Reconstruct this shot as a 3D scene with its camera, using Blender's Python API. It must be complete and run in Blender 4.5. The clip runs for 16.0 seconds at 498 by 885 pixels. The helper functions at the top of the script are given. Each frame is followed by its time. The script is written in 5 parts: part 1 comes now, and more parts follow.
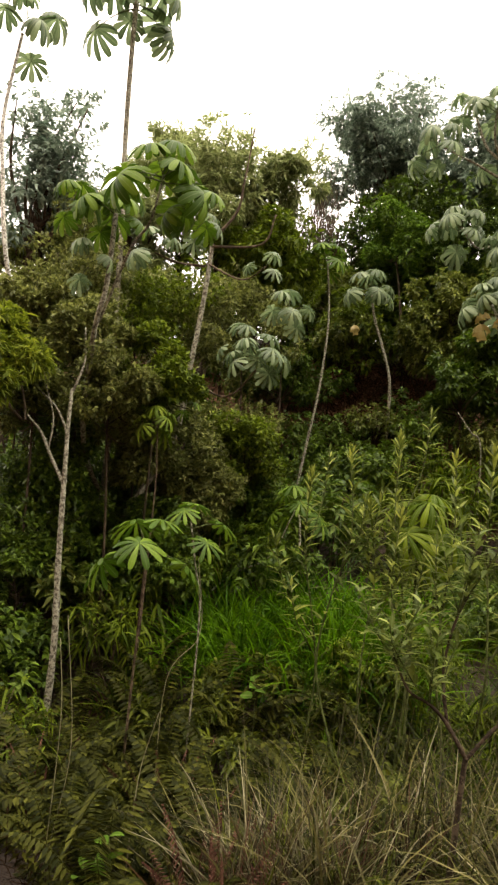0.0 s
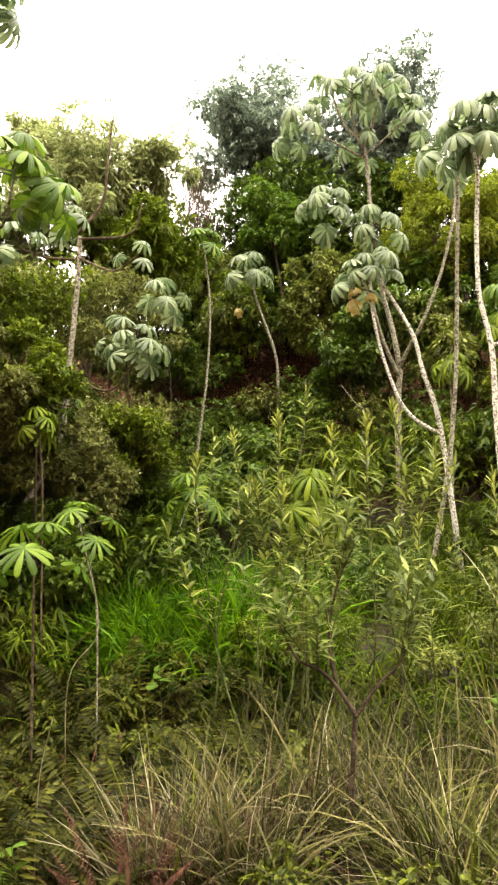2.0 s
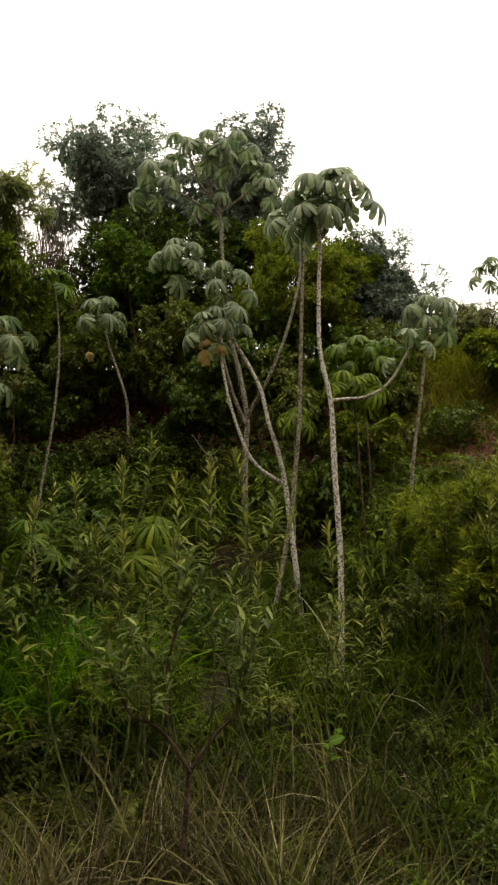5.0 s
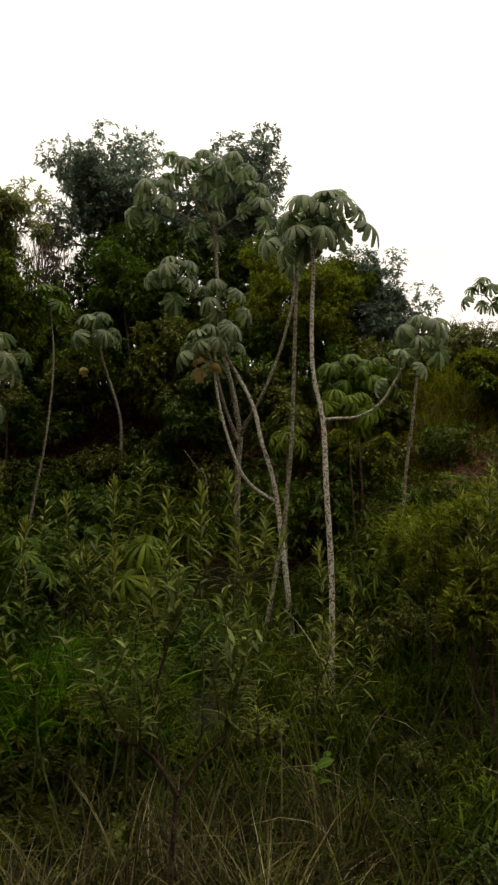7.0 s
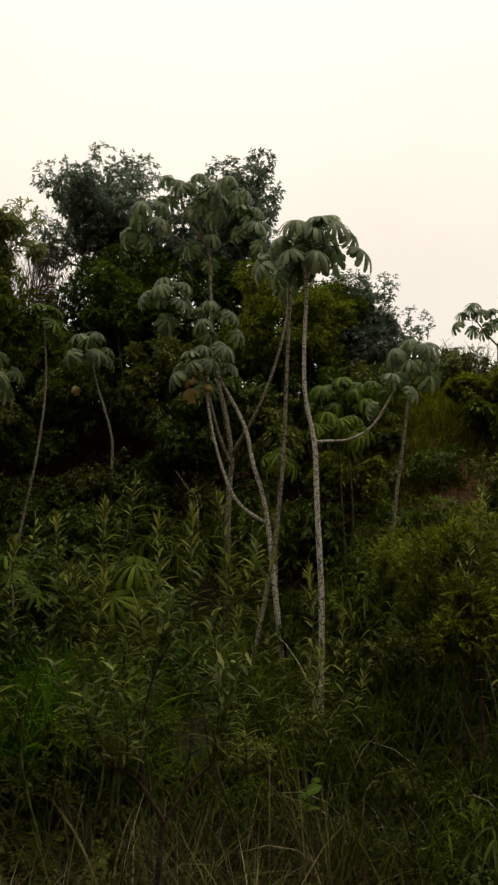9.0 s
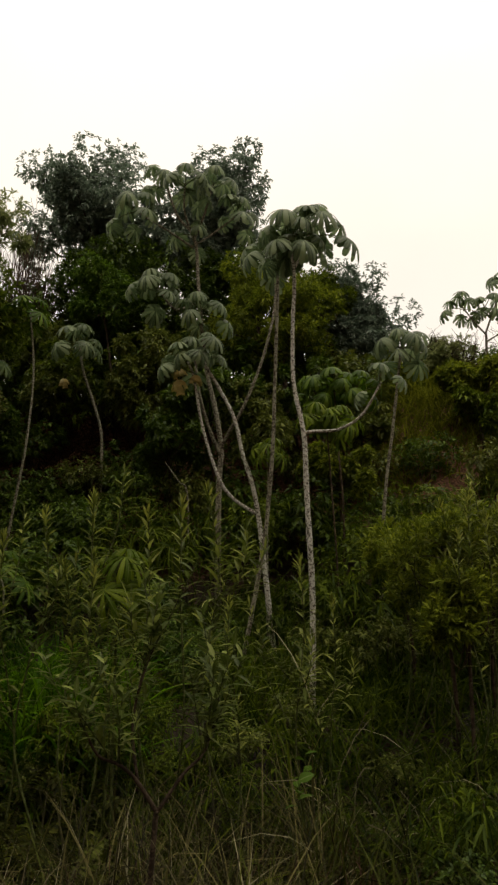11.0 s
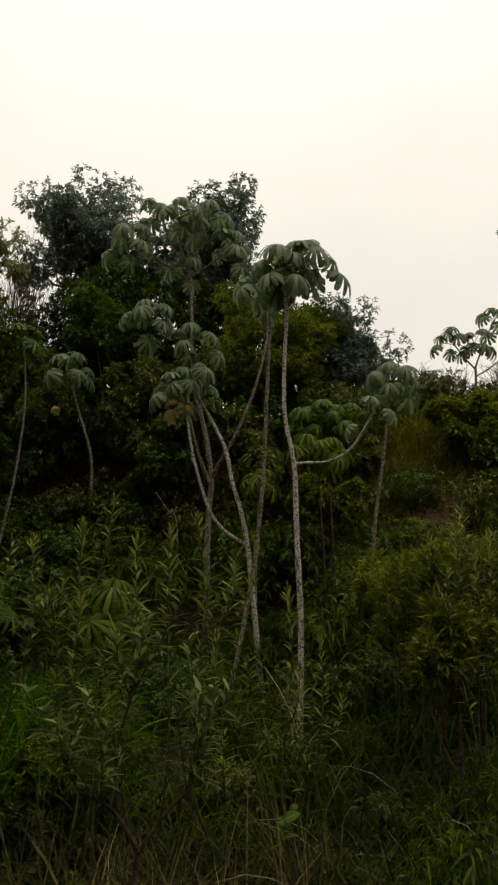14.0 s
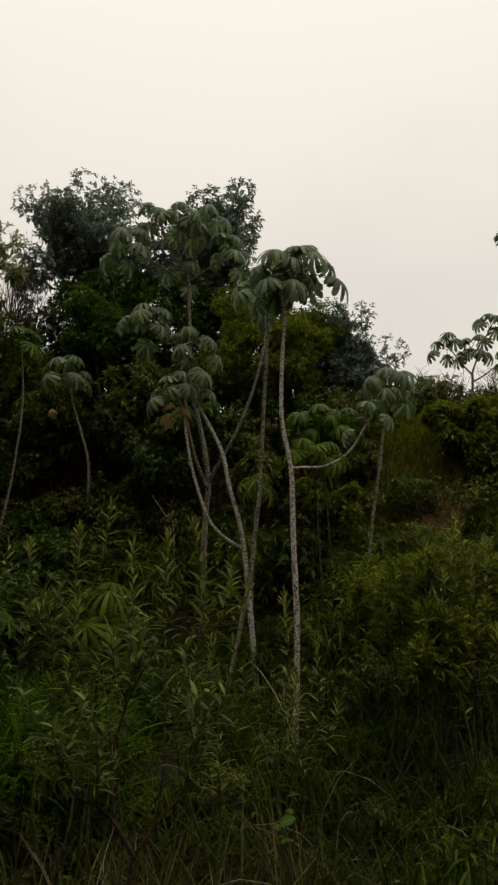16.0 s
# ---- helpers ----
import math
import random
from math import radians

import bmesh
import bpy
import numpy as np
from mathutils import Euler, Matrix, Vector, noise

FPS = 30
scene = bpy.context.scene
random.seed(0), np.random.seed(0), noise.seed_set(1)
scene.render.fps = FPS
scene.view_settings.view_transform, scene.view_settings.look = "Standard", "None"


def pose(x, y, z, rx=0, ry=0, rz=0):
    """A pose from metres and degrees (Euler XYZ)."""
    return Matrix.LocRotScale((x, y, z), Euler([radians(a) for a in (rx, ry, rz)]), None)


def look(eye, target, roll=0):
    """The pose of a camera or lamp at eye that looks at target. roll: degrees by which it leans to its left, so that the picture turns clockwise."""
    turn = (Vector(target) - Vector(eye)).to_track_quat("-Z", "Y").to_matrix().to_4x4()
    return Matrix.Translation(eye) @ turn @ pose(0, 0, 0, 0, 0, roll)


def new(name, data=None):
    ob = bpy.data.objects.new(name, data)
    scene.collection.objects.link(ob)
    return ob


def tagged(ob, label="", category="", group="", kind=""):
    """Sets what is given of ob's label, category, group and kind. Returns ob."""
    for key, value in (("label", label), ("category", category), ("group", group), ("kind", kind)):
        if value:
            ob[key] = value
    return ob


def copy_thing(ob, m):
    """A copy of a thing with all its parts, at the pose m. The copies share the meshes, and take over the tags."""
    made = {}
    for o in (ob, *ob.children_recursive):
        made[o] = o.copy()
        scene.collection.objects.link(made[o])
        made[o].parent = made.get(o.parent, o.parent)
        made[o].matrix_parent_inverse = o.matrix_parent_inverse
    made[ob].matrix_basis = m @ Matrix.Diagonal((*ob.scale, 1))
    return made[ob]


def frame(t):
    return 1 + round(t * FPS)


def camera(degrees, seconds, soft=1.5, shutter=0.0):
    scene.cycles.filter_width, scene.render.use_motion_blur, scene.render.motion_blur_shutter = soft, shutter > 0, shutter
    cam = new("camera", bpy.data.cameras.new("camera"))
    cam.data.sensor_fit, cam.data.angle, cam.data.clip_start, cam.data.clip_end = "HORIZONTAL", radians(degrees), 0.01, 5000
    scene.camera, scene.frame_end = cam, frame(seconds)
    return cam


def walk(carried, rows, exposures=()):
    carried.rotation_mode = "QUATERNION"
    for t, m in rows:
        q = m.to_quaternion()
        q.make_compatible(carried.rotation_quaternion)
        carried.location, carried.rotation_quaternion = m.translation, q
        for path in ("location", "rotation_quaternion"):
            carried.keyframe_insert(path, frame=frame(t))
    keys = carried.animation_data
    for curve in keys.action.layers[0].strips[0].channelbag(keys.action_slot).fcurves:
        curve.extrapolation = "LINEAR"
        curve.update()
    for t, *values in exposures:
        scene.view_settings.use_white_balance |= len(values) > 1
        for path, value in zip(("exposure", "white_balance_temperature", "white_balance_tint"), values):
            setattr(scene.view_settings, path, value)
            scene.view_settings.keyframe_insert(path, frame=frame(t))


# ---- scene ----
TAU = 2 * math.pi

# ---- camera and its walk: seconds, place, yaw to the left, pitch up, roll ----
cam = camera(40.36, 16.0, soft=2.5)
PATH = [
    (0, -0.266, 0.002, 1.532, 24.67, 5.82, 5.67),
    (0.5, -0.156, 0.032, 1.533, 21.41, 4.32, -0.16),
    (1, -0.131, 0.046, 1.540, 20.17, 3.05, -0.41),
    (1.5, -0.093, 0.041, 1.537, 18.27, 3.73, -1.04),
    (2, -0.082, 0.033, 1.542, 16.73, 5.01, -0.66),
    (2.5, -0.079, 0.029, 1.544, 15.40, 5.99, -0.12),
    (3, -0.077, 0.032, 1.547, 13.39, 5.70, -0.13),
    (3.5, -0.041, 0.030, 1.546, 10.94, 6.45, -0.61),
    (4, -0.043, 0.045, 1.552, 9.10, 7.66, -0.72),
    (4.5, -0.020, 0.050, 1.553, 5.34, 7.50, -1.13),
    (4.7, -0.021, 0.047, 1.545, 4.51, 8.34, -0.91),
    (7, -0.005, 0.009, 1.589, 3.70, 10.00, -0.22),
    (7.5, 0.016, 0.006, 1.589, 3.39, 11.34, -0.15),
    (8, 0.000, 0.000, 1.600, 3.00, 11.45, 0.08),
    (8.5, -0.009, -0.003, 1.597, 3.02, 11.72, 0.18),
    (9, -0.010, -0.003, 1.596, 2.93, 11.74, 0.38),
    (9.2, -0.015, 0.005, 1.578, 2.51, 11.72, 0.75),
    (11.5, 0.005, -0.001, 1.605, 2.06, 10.52, -0.60),
    (12, 0.008, 0.005, 1.604, 2.33, 10.09, -0.16),
    (12.5, 0.009, 0.014, 1.604, 2.34, 9.90, -0.06),
    (13, 0.008, 0.009, 1.605, 2.34, 9.90, 0.02),
    (13.5, 0.006, 0.001, 1.605, 2.10, 10.26, -0.31),
    (14, 0.003, -0.013, 1.607, 1.30, 13.46, 0.27),
    (14.5, 0.002, -0.011, 1.609, 0.06, 15.40, 0.32),
    (15, 0.002, -0.012, 1.607, 0.10, 14.18, 0.50),
    (15.5, 0.003, -0.018, 1.607, 0.59, 13.99, 0.48),
    (16, 0.003, -0.026, 1.607, 1.05, 13.81, 0.48),
]


def aim(x, y, z, yaw, pitch, roll):
    a, b = radians(yaw), radians(pitch)
    return look((x, y, z), (x - math.sin(a) * math.cos(b), y + math.cos(a) * math.cos(b), z + math.sin(b)), roll)


walk(cam, [(t, aim(*row)) for t, *row in PATH],
     [(0, 1.85, 7300, 15), (0.5, 2.22, 7300, 15), (1, 2.65, 7300, 15), (2, 2.9, 7300, 15), (2.5, 2.72, 7300, 15), (3, 2.32, 7300, 15), (3.5, 2.02, 7400, 14), (4, 1.66, 7500, 13), (4.7, 1.12, 7400, 12),
      (7, 0.25, 7400, 12), (8, 0.0, 7400, 12), (9, -0.15, 7400, 12), (11.5, 0.02, 7400, 12), (13, 0.02, 7400, 12), (14, -0.22, 7100, 10), (14.5, -0.4, 7000, 10), (15, -0.46, 7000, 10), (16, -0.44, 7000, 10)])

# ---- overcast sky and a weak, wide sun ----
SUN_ELEVATION, SUN_AZIMUTH = 72, 150
world = bpy.data.worlds.new("overcast_sky")
scene.world = world
world.use_nodes = True
wn, wl = world.node_tree.nodes, world.node_tree.links
wn.clear()
sky = wn.new("ShaderNodeTexSky")
sky.sky_type, sky.sun_disc = "NISHITA", False
sky.sun_elevation, sky.sun_rotation = radians(SUN_ELEVATION), radians(SUN_AZIMUTH)
w_sky = wn.new("ShaderNodeBackground")
wl.new(sky.outputs[0], w_sky.inputs[0])
w_sky.inputs[1].default_value = 0.1
w_coord = wn.new("ShaderNodeTexCoord")
w_noise = wn.new("ShaderNodeTexNoise")
w_noise.inputs["Scale"].default_value, w_noise.inputs["Detail"].default_value = 2.2, 5
wl.new(w_coord.outputs["Generated"], w_noise.inputs["Vector"])
w_sep = wn.new("ShaderNodeSeparateXYZ")
wl.new(w_coord.outputs["Generated"], w_sep.inputs[0])
w_add = wn.new("ShaderNodeMath")
w_add.operation = "MULTIPLY_ADD"
wl.new(w_sep.outputs[2], w_add.inputs[0])
w_add.inputs[1].default_value = 0.75
wl.new(w_noise.outputs["Fac"], w_add.inputs[2])
w_ramp = wn.new("ShaderNodeValToRGB")
w_ramp.color_ramp.elements[0].position, w_ramp.color_ramp.elements[0].color = 0.44, (0.55, 0.54, 0.54, 1)
w_ramp.color_ramp.elements[1].position, w_ramp.color_ramp.elements[1].color = 1.0, (0.75, 0.735, 0.70, 1)
w_ramp.color_ramp.elements.new(0.62).color = (0.665, 0.648, 0.625, 1)
w_zen = wn.new("ShaderNodeMapRange")
w_zen.inputs["From Min"].default_value, w_zen.inputs["From Max"].default_value = 0.45, 1.0
w_zen.inputs["To Min"].default_value, w_zen.inputs["To Max"].default_value = 1.5, 2.1
wl.new(w_sep.outputs[2], w_zen.inputs["Value"])
wl.new(w_add.outputs[0], w_ramp.inputs[0])
w_cloud = wn.new("ShaderNodeBackground")
wl.new(w_ramp.outputs[0], w_cloud.inputs[0])
wl.new(w_zen.outputs[0], w_cloud.inputs[1])
w_mix = wn.new("ShaderNodeMixShader")
w_mix.inputs[0].default_value = 0.93
wl.new(w_sky.outputs[0], w_mix.inputs[1])
wl.new(w_cloud.outputs[0], w_mix.inputs[2])
w_out = wn.new("ShaderNodeOutputWorld")
wl.new(w_mix.outputs[0], w_out.inputs[0])

sun = new("sun", bpy.data.lights.new("sun", "SUN"))
sun.data.energy, sun.data.angle, sun.data.color = 0.6, radians(30), (1.0, 0.95, 0.86)
se, sa = radians(SUN_ELEVATION), radians(SUN_AZIMUTH)
sun.matrix_world = look((math.sin(sa) * math.cos(se) * 30, math.cos(sa) * math.cos(se) * 30, math.sin(se) * 30), (0, 0, 0))


# ---- materials ----
def leaf_material(name, dark, light, rough=0.42, through_light=0.25, rib=0.0, shine=0.5):
    """Leaf: colour varies leaf by leaf and in soft patches, a few coloured bright like lit highlights; a paler midrib
    where rib > 0.
    """
    m = bpy.data.materials.new(name)
    m.use_nodes = True
    n, l = m.node_tree.nodes, m.node_tree.links
    n.clear()
    geo, tex, info = n.new("ShaderNodeNewGeometry"), n.new("ShaderNodeTexCoord"), n.new("ShaderNodeObjectInfo")
    no = n.new("ShaderNodeTexNoise")
    no.inputs["Scale"].default_value, no.inputs["Detail"].default_value = 1.7, 3
    l.new(geo.outputs["Position"], no.inputs["Vector"])
    fine = n.new("ShaderNodeTexNoise")
    fine.inputs["Scale"].default_value, fine.inputs["Detail"].default_value = 45, 4
    l.new(tex.outputs["Object"], fine.inputs["Vector"])
    add = n.new("ShaderNodeMath")
    add.operation = "MULTIPLY_ADD"
    l.new(geo.outputs["Random Per Island"], add.inputs[0])
    add.inputs[1].default_value = 1.3
    l.new(no.outputs["Fac"], add.inputs[2])
    add2 = n.new("ShaderNodeMath")
    add2.operation = "MULTIPLY_ADD"
    l.new(fine.outputs["Fac"], add2.inputs[0])
    add2.inputs[1].default_value = 0.5
    l.new(add.outputs[0], add2.inputs[2])
    add3 = n.new("ShaderNodeMath")
    add3.operation = "MULTIPLY_ADD"
    l.new(info.outputs["Random"], add3.inputs[0])
    add3.inputs[1].default_value = 0.25
    l.new(add2.outputs[0], add3.inputs[2])
    rng_ = n.new("ShaderNodeMapRange")
    rng_.inputs["From Min"].default_value, rng_.inputs["From Max"].default_value = 0.85, 2.15
    l.new(add3.outputs[0], rng_.inputs["Value"])
    mix = n.new("ShaderNodeMix")
    mix.data_type = "RGBA"
    mix.inputs["A"].default_value, mix.inputs["B"].default_value = (*dark, 1), (*light, 1)
    # power skews the mix: mostly dark, few leaves bright in place of highlights
    few = n.new("ShaderNodeMath")
    few.operation = "POWER"
    few.inputs[1].default_value = 1.7
    l.new(rng_.outputs[0], few.inputs[0])
    l.new(few.outputs[0], mix.inputs["Factor"])
    colour = mix.outputs["Result"]
    if rib:
        uv = n.new("ShaderNodeSeparateXYZ")
        l.new(tex.outputs["UV"], uv.inputs[0])
        d = n.new("ShaderNodeMath")
        d.operation = "SUBTRACT"
        l.new(uv.outputs[0], d.inputs[0])
        d.inputs[1].default_value = 0.5
        a = n.new("ShaderNodeMath")
        a.operation = "ABSOLUTE"
        l.new(d.outputs[0], a.inputs[0])
        r = n.new("ShaderNodeMapRange")
        r.inputs["From Min"].default_value, r.inputs["From Max"].default_value = 0.015, 0.065
        r.inputs["To Min"].default_value, r.inputs["To Max"].default_value = rib, 0.0
        l.new(a.outputs[0], r.inputs["Value"])
        ribmix = n.new("ShaderNodeMix")
        ribmix.data_type = "RGBA"
        l.new(r.outputs[0], ribmix.inputs["Factor"])
        l.new(colour, ribmix.inputs["A"])
        ribmix.inputs["B"].default_value = (0.30, 0.34, 0.16, 1)
        colour = ribmix.outputs["Result"]
    p = n.new("ShaderNodeBsdfPrincipled")
    l.new(colour, p.inputs["Base Color"])
    p.inputs["Roughness"].default_value = rough
    p.inputs["Specular IOR Level"].default_value = shine
    bump = n.new("ShaderNodeBump")
    bump.inputs["Strength"].default_value, bump.inputs["Distance"].default_value = 0.25, 0.004
    l.new(fine.outputs["Fac"], bump.inputs["Height"])
    l.new(bump.outputs[0], p.inputs["Normal"])
    t = n.new("ShaderNodeBsdfTranslucent")
    l.new(colour, t.inputs["Color"])
    mx = n.new("ShaderNodeMixShader")
    mx.inputs[0].default_value = through_light
    l.new(p.outputs[0], mx.inputs[1])
    l.new(t.outputs[0], mx.inputs[2])
    out = n.new("ShaderNodeOutputMaterial")
    l.new(mx.outputs[0], out.inputs[0])
    return m


def bark_material(name, dark, light, scale=9.0, amount=0.5, rough=0.85):
    """Bark: lichen patches at two scales over a darker ground, with fine relief."""
    m = bpy.data.materials.new(name)
    m.use_nodes = True
    n, l = m.node_tree.nodes, m.node_tree.links
    p = n["Principled BSDF"]
    tex = n.new("ShaderNodeTexCoord")
    geo = n.new("ShaderNodeNewGeometry")
    a, b = n.new("ShaderNodeTexNoise"), n.new("ShaderNodeTexNoise")
    for q, s in ((a, scale), (b, scale * 6)):
        q.inputs["Scale"].default_value, q.inputs["Detail"].default_value = s, 5
        l.new(geo.outputs["Position"], q.inputs["Vector"])
    ad = n.new("ShaderNodeMath")
    ad.operation = "MULTIPLY_ADD"
    l.new(b.outputs["Fac"], ad.inputs[0])
    ad.inputs[1].default_value = 0.6
    l.new(a.outputs["Fac"], ad.inputs[2])
    r = n.new("ShaderNodeValToRGB")
    r.color_ramp.elements[0].position, r.color_ramp.elements[1].position = 0.98 - 0.5 * amount, 1.12 - 0.5 * amount
    r.color_ramp.elements[0].color, r.color_ramp.elements[1].color = (*dark, 1), (*light, 1)
    l.new(ad.outputs[0], r.inputs[0])
    l.new(r.outputs[0], p.inputs["Base Color"])
    p.inputs["Roughness"].default_value = rough
    p.inputs["Specular IOR Level"].default_value = 0.15
    bump = n.new("ShaderNodeBump")
    bump.inputs["Strength"].default_value, bump.inputs["Distance"].default_value = 0.6, 0.01
    l.new(ad.outputs[0], bump.inputs["Height"])
    l.new(bump.outputs[0], p.inputs["Normal"])
    return m


def soil_material():
    m = bpy.data.materials.new("soil_and_litter")
    m.use_nodes = True
    n, l = m.node_tree.nodes, m.node_tree.links
    p = n["Principled BSDF"]
    geo = n.new("ShaderNodeNewGeometry")
    big, fine = n.new("ShaderNodeTexNoise"), n.new("ShaderNodeTexNoise")
    for q, s, d in ((big, 0.9, 4), (fine, 28, 8)):
        q.inputs["Scale"].default_value, q.inputs["Detail"].default_value = s, d
        l.new(geo.outputs["Position"], q.inputs["Vector"])
    r1, r2 = n.new("ShaderNodeValToRGB"), n.new("ShaderNodeValToRGB")
    r1.color_ramp.elements[0].color, r1.color_ramp.elements[1].color = (0.012, 0.0075, 0.004, 1), (0.055, 0.031, 0.017, 1)
    r1.color_ramp.elements[0].position, r1.color_ramp.elements[1].position = 0.35, 0.65
    r2.color_ramp.elements[0].color, r2.color_ramp.elements[1].color = (0.35, 0.3, 0.25, 1), (1, 1, 1, 1)
    r2.color_ramp.elements[0].position, r2.color_ramp.elements[1].position = 0.35, 0.62
    l.new(big.outputs["Fac"], r1.inputs[0])
    l.new(fine.outputs["Fac"], r2.inputs[0])
    mu = n.new("ShaderNodeMix")
    mu.data_type, mu.blend_type = "RGBA", "MULTIPLY"
    mu.inputs["Factor"].default_value = 1
    l.new(r1.outputs[0], mu.inputs["A"])
    l.new(r2.outputs[0], mu.inputs["B"])
    up = n.new("ShaderNodeSeparateXYZ")
    l.new(geo.outputs["True Normal"], up.inputs[0])
    steep = n.new("ShaderNodeMapRange")
    steep.inputs["From Min"].default_value, steep.inputs["From Max"].default_value = 0.80, 0.66
    l.new(up.outputs[2], steep.inputs["Value"])
    clay = n.new("ShaderNodeMix")
    clay.data_type, clay.blend_type = "RGBA", "MULTIPLY"
    clay.inputs["Factor"].default_value = 1
    clay.inputs["A"].default_value = (0.21, 0.105, 0.062, 1)
    l.new(r2.outputs[0], clay.inputs["B"])
    both = n.new("ShaderNodeMix")
    both.data_type = "RGBA"
    l.new(steep.outputs[0], both.inputs["Factor"])
    l.new(mu.outputs["Result"], both.inputs["A"])
    l.new(clay.outputs["Result"], both.inputs["B"])
    l.new(both.outputs["Result"], p.inputs["Base Color"])
    p.inputs["Roughness"].default_value = 0.95
    bump = n.new("ShaderNodeBump")
    bump.inputs["Strength"].default_value, bump.inputs["Distance"].default_value = 0.8, 0.04
    l.new(fine.outputs["Fac"], bump.inputs["Height"])
    l.new(bump.outputs[0], p.inputs["Normal"])
    return m


SOIL = soil_material()
BARK_WHITE = bark_material("bark_pale_lichen", (0.075, 0.066, 0.047), (0.51, 0.50, 0.43), 46, 0.57)
BARK_GREY = bark_material("bark_grey", (0.065, 0.057, 0.04), (0.26, 0.25, 0.185), 42, 0.52)
BARK_DARK = bark_material("bark_dark", (0.022, 0.015, 0.009), (0.065, 0.047, 0.03), 14, 0.5)
TWIG = bark_material("twig_brown", (0.03, 0.02, 0.012), (0.10, 0.072, 0.045), 20, 0.5)
GREEN_STEM = bark_material("green_stem", (0.035, 0.045, 0.010), (0.09, 0.11, 0.035), 16, 0.5, 0.6)
CEC_LEAF = leaf_material("leaf_cecropia_grey_green", (0.066, 0.106, 0.044), (0.21, 0.278, 0.135), 0.42, 0.42, 0.45, 0.36)
CEC_LEAF_BRIGHT = leaf_material("leaf_cecropia_bright", (0.032, 0.075, 0.003), (0.115, 0.19, 0.014), 0.5, 0.35, 0.18, 0.18)
CEC_LEAF_LIME = leaf_material("leaf_cecropia_lime", (0.06, 0.105, 0.004), (0.165, 0.23, 0.016), 0.55, 0.4, 0.3, 0.15)
DEAD_LEAF = leaf_material("leaf_dead_ochre", (0.6, 0.48, 0.2), (0.85, 0.74, 0.42), 0.7, 0.4, 0.0, 0.2)
# blue-green leaves, paled and blued: haze over the trees put into the colour
LEAF_HAZE_BLUE = leaf_material("leaf_haze_blue_green", (0.085, 0.128, 0.088), (0.25, 0.315, 0.23), 0.45, 0.42, 0, 0.4)
LEAF_DEEP = leaf_material("leaf_deep_green", (0.025, 0.055, 0.003), (0.12, 0.195, 0.015), 0.5, 0.3, 0, 0.3)
LEAF_MID = leaf_material("leaf_mid_green", (0.054, 0.074, 0.009), (0.215, 0.25, 0.044), 0.5, 0.33, 0, 0.28)
LEAF_OLIVE = leaf_material("leaf_olive_yellow", (0.036, 0.062, 0.003), (0.168, 0.23, 0.016), 0.55, 0.33, 0, 0.15)
# light green leaves, lightened further in colour to stand for haze
LEAF_HAZE_LIGHT = leaf_material("leaf_haze_light_green", (0.12, 0.15, 0.045), (0.33, 0.37, 0.15), 0.5, 0.5, 0, 0.25)
LEAF_PALE = leaf_material("leaf_pale_lance", (0.05, 0.076, 0.008), (0.28, 0.32, 0.06), 0.5, 0.4, 0.3, 0.22)
LEAF_VIVID = leaf_material("leaf_vivid_grass", (0.015, 0.058, 0.001), (0.11, 0.245, 0.006), 0.5, 0.42, 0, 0.12)
FERN_GREEN = leaf_material("leaf_fern", (0.010, 0.013, 0.001), (0.088, 0.092, 0.012), 0.6, 0.25, 0, 0.08)
FERN_DEAD = leaf_material("leaf_fern_rust", (0.05, 0.022, 0.014), (0.17, 0.085, 0.058), 0.85, 0.2, 0, 0.06)
STRAW = leaf_material("straw", (0.010, 0.009, 0.002), (0.165, 0.15, 0.05), 0.6, 0.25, 0, 0.15)
# brown dry stems, coloured extra dark to stand for shade between the blades
STRAW_SHADE_BROWN = leaf_material("brown_dry_stems_shade_dark", (0.008, 0.004, 0.0013), (0.042, 0.022, 0.008), 0.85, 0.15, 0, 0.05)
LEAF_HERB = leaf_material("leaf_low_herb", (0.018, 0.027, 0.001), (0.115, 0.14, 0.009), 0.55, 0.3, 0.2, 0.15)
LEAF_BUSH = leaf_material("leaf_bush_grey_green", (0.055, 0.085, 0.012), (0.235, 0.285, 0.065), 0.5, 0.42, 0.3, 0.25)
LEAF_TIP = leaf_material("leaf_young_tip", (0.12, 0.15, 0.02), (0.32, 0.34, 0.06), 0.5, 0.45, 0.2, 0.2)
LEAF_GREEN = leaf_material("leaf_clear_green", (0.034, 0.08, 0.005), (0.15, 0.25, 0.024), 0.5, 0.36, 0, 0.25)
FERN_LIGHT = leaf_material("leaf_fern_light", (0.05, 0.065, 0.008), (0.19, 0.215, 0.045), 0.6, 0.35, 0, 0.1)
LEAF_DULL = leaf_material("leaf_dull_pale_green", (0.062, 0.075, 0.014), (0.25, 0.275, 0.075), 0.5, 0.38, 0, 0.22)
LEAF_FRESH = leaf_material("leaf_fresh_green", (0.045, 0.100, 0.006), (0.090, 0.165, 0.015), 0.6, 0.3, 0.3, 0.12)
LEAF_RIDGE = leaf_material("leaf_ridge_olive", (0.066, 0.097, 0.006), (0.265, 0.315, 0.028), 0.55, 0.45, 0, 0.15)
GRASS_SLOPE = leaf_material("grass_slope", (0.017, 0.038, 0.001), (0.115, 0.16, 0.008), 0.55, 0.38, 0, 0.12)
GRASS_RIDGE = leaf_material("grass_ridge", (0.085, 0.10, 0.007), (0.27, 0.295, 0.03), 0.6, 0.4, 0, 0.08)
STRAW_PINK = leaf_material("reddish_dry_stems", (0.03, 0.015, 0.008), (0.12, 0.068, 0.042), 0.75, 0.2, 0, 0.08)
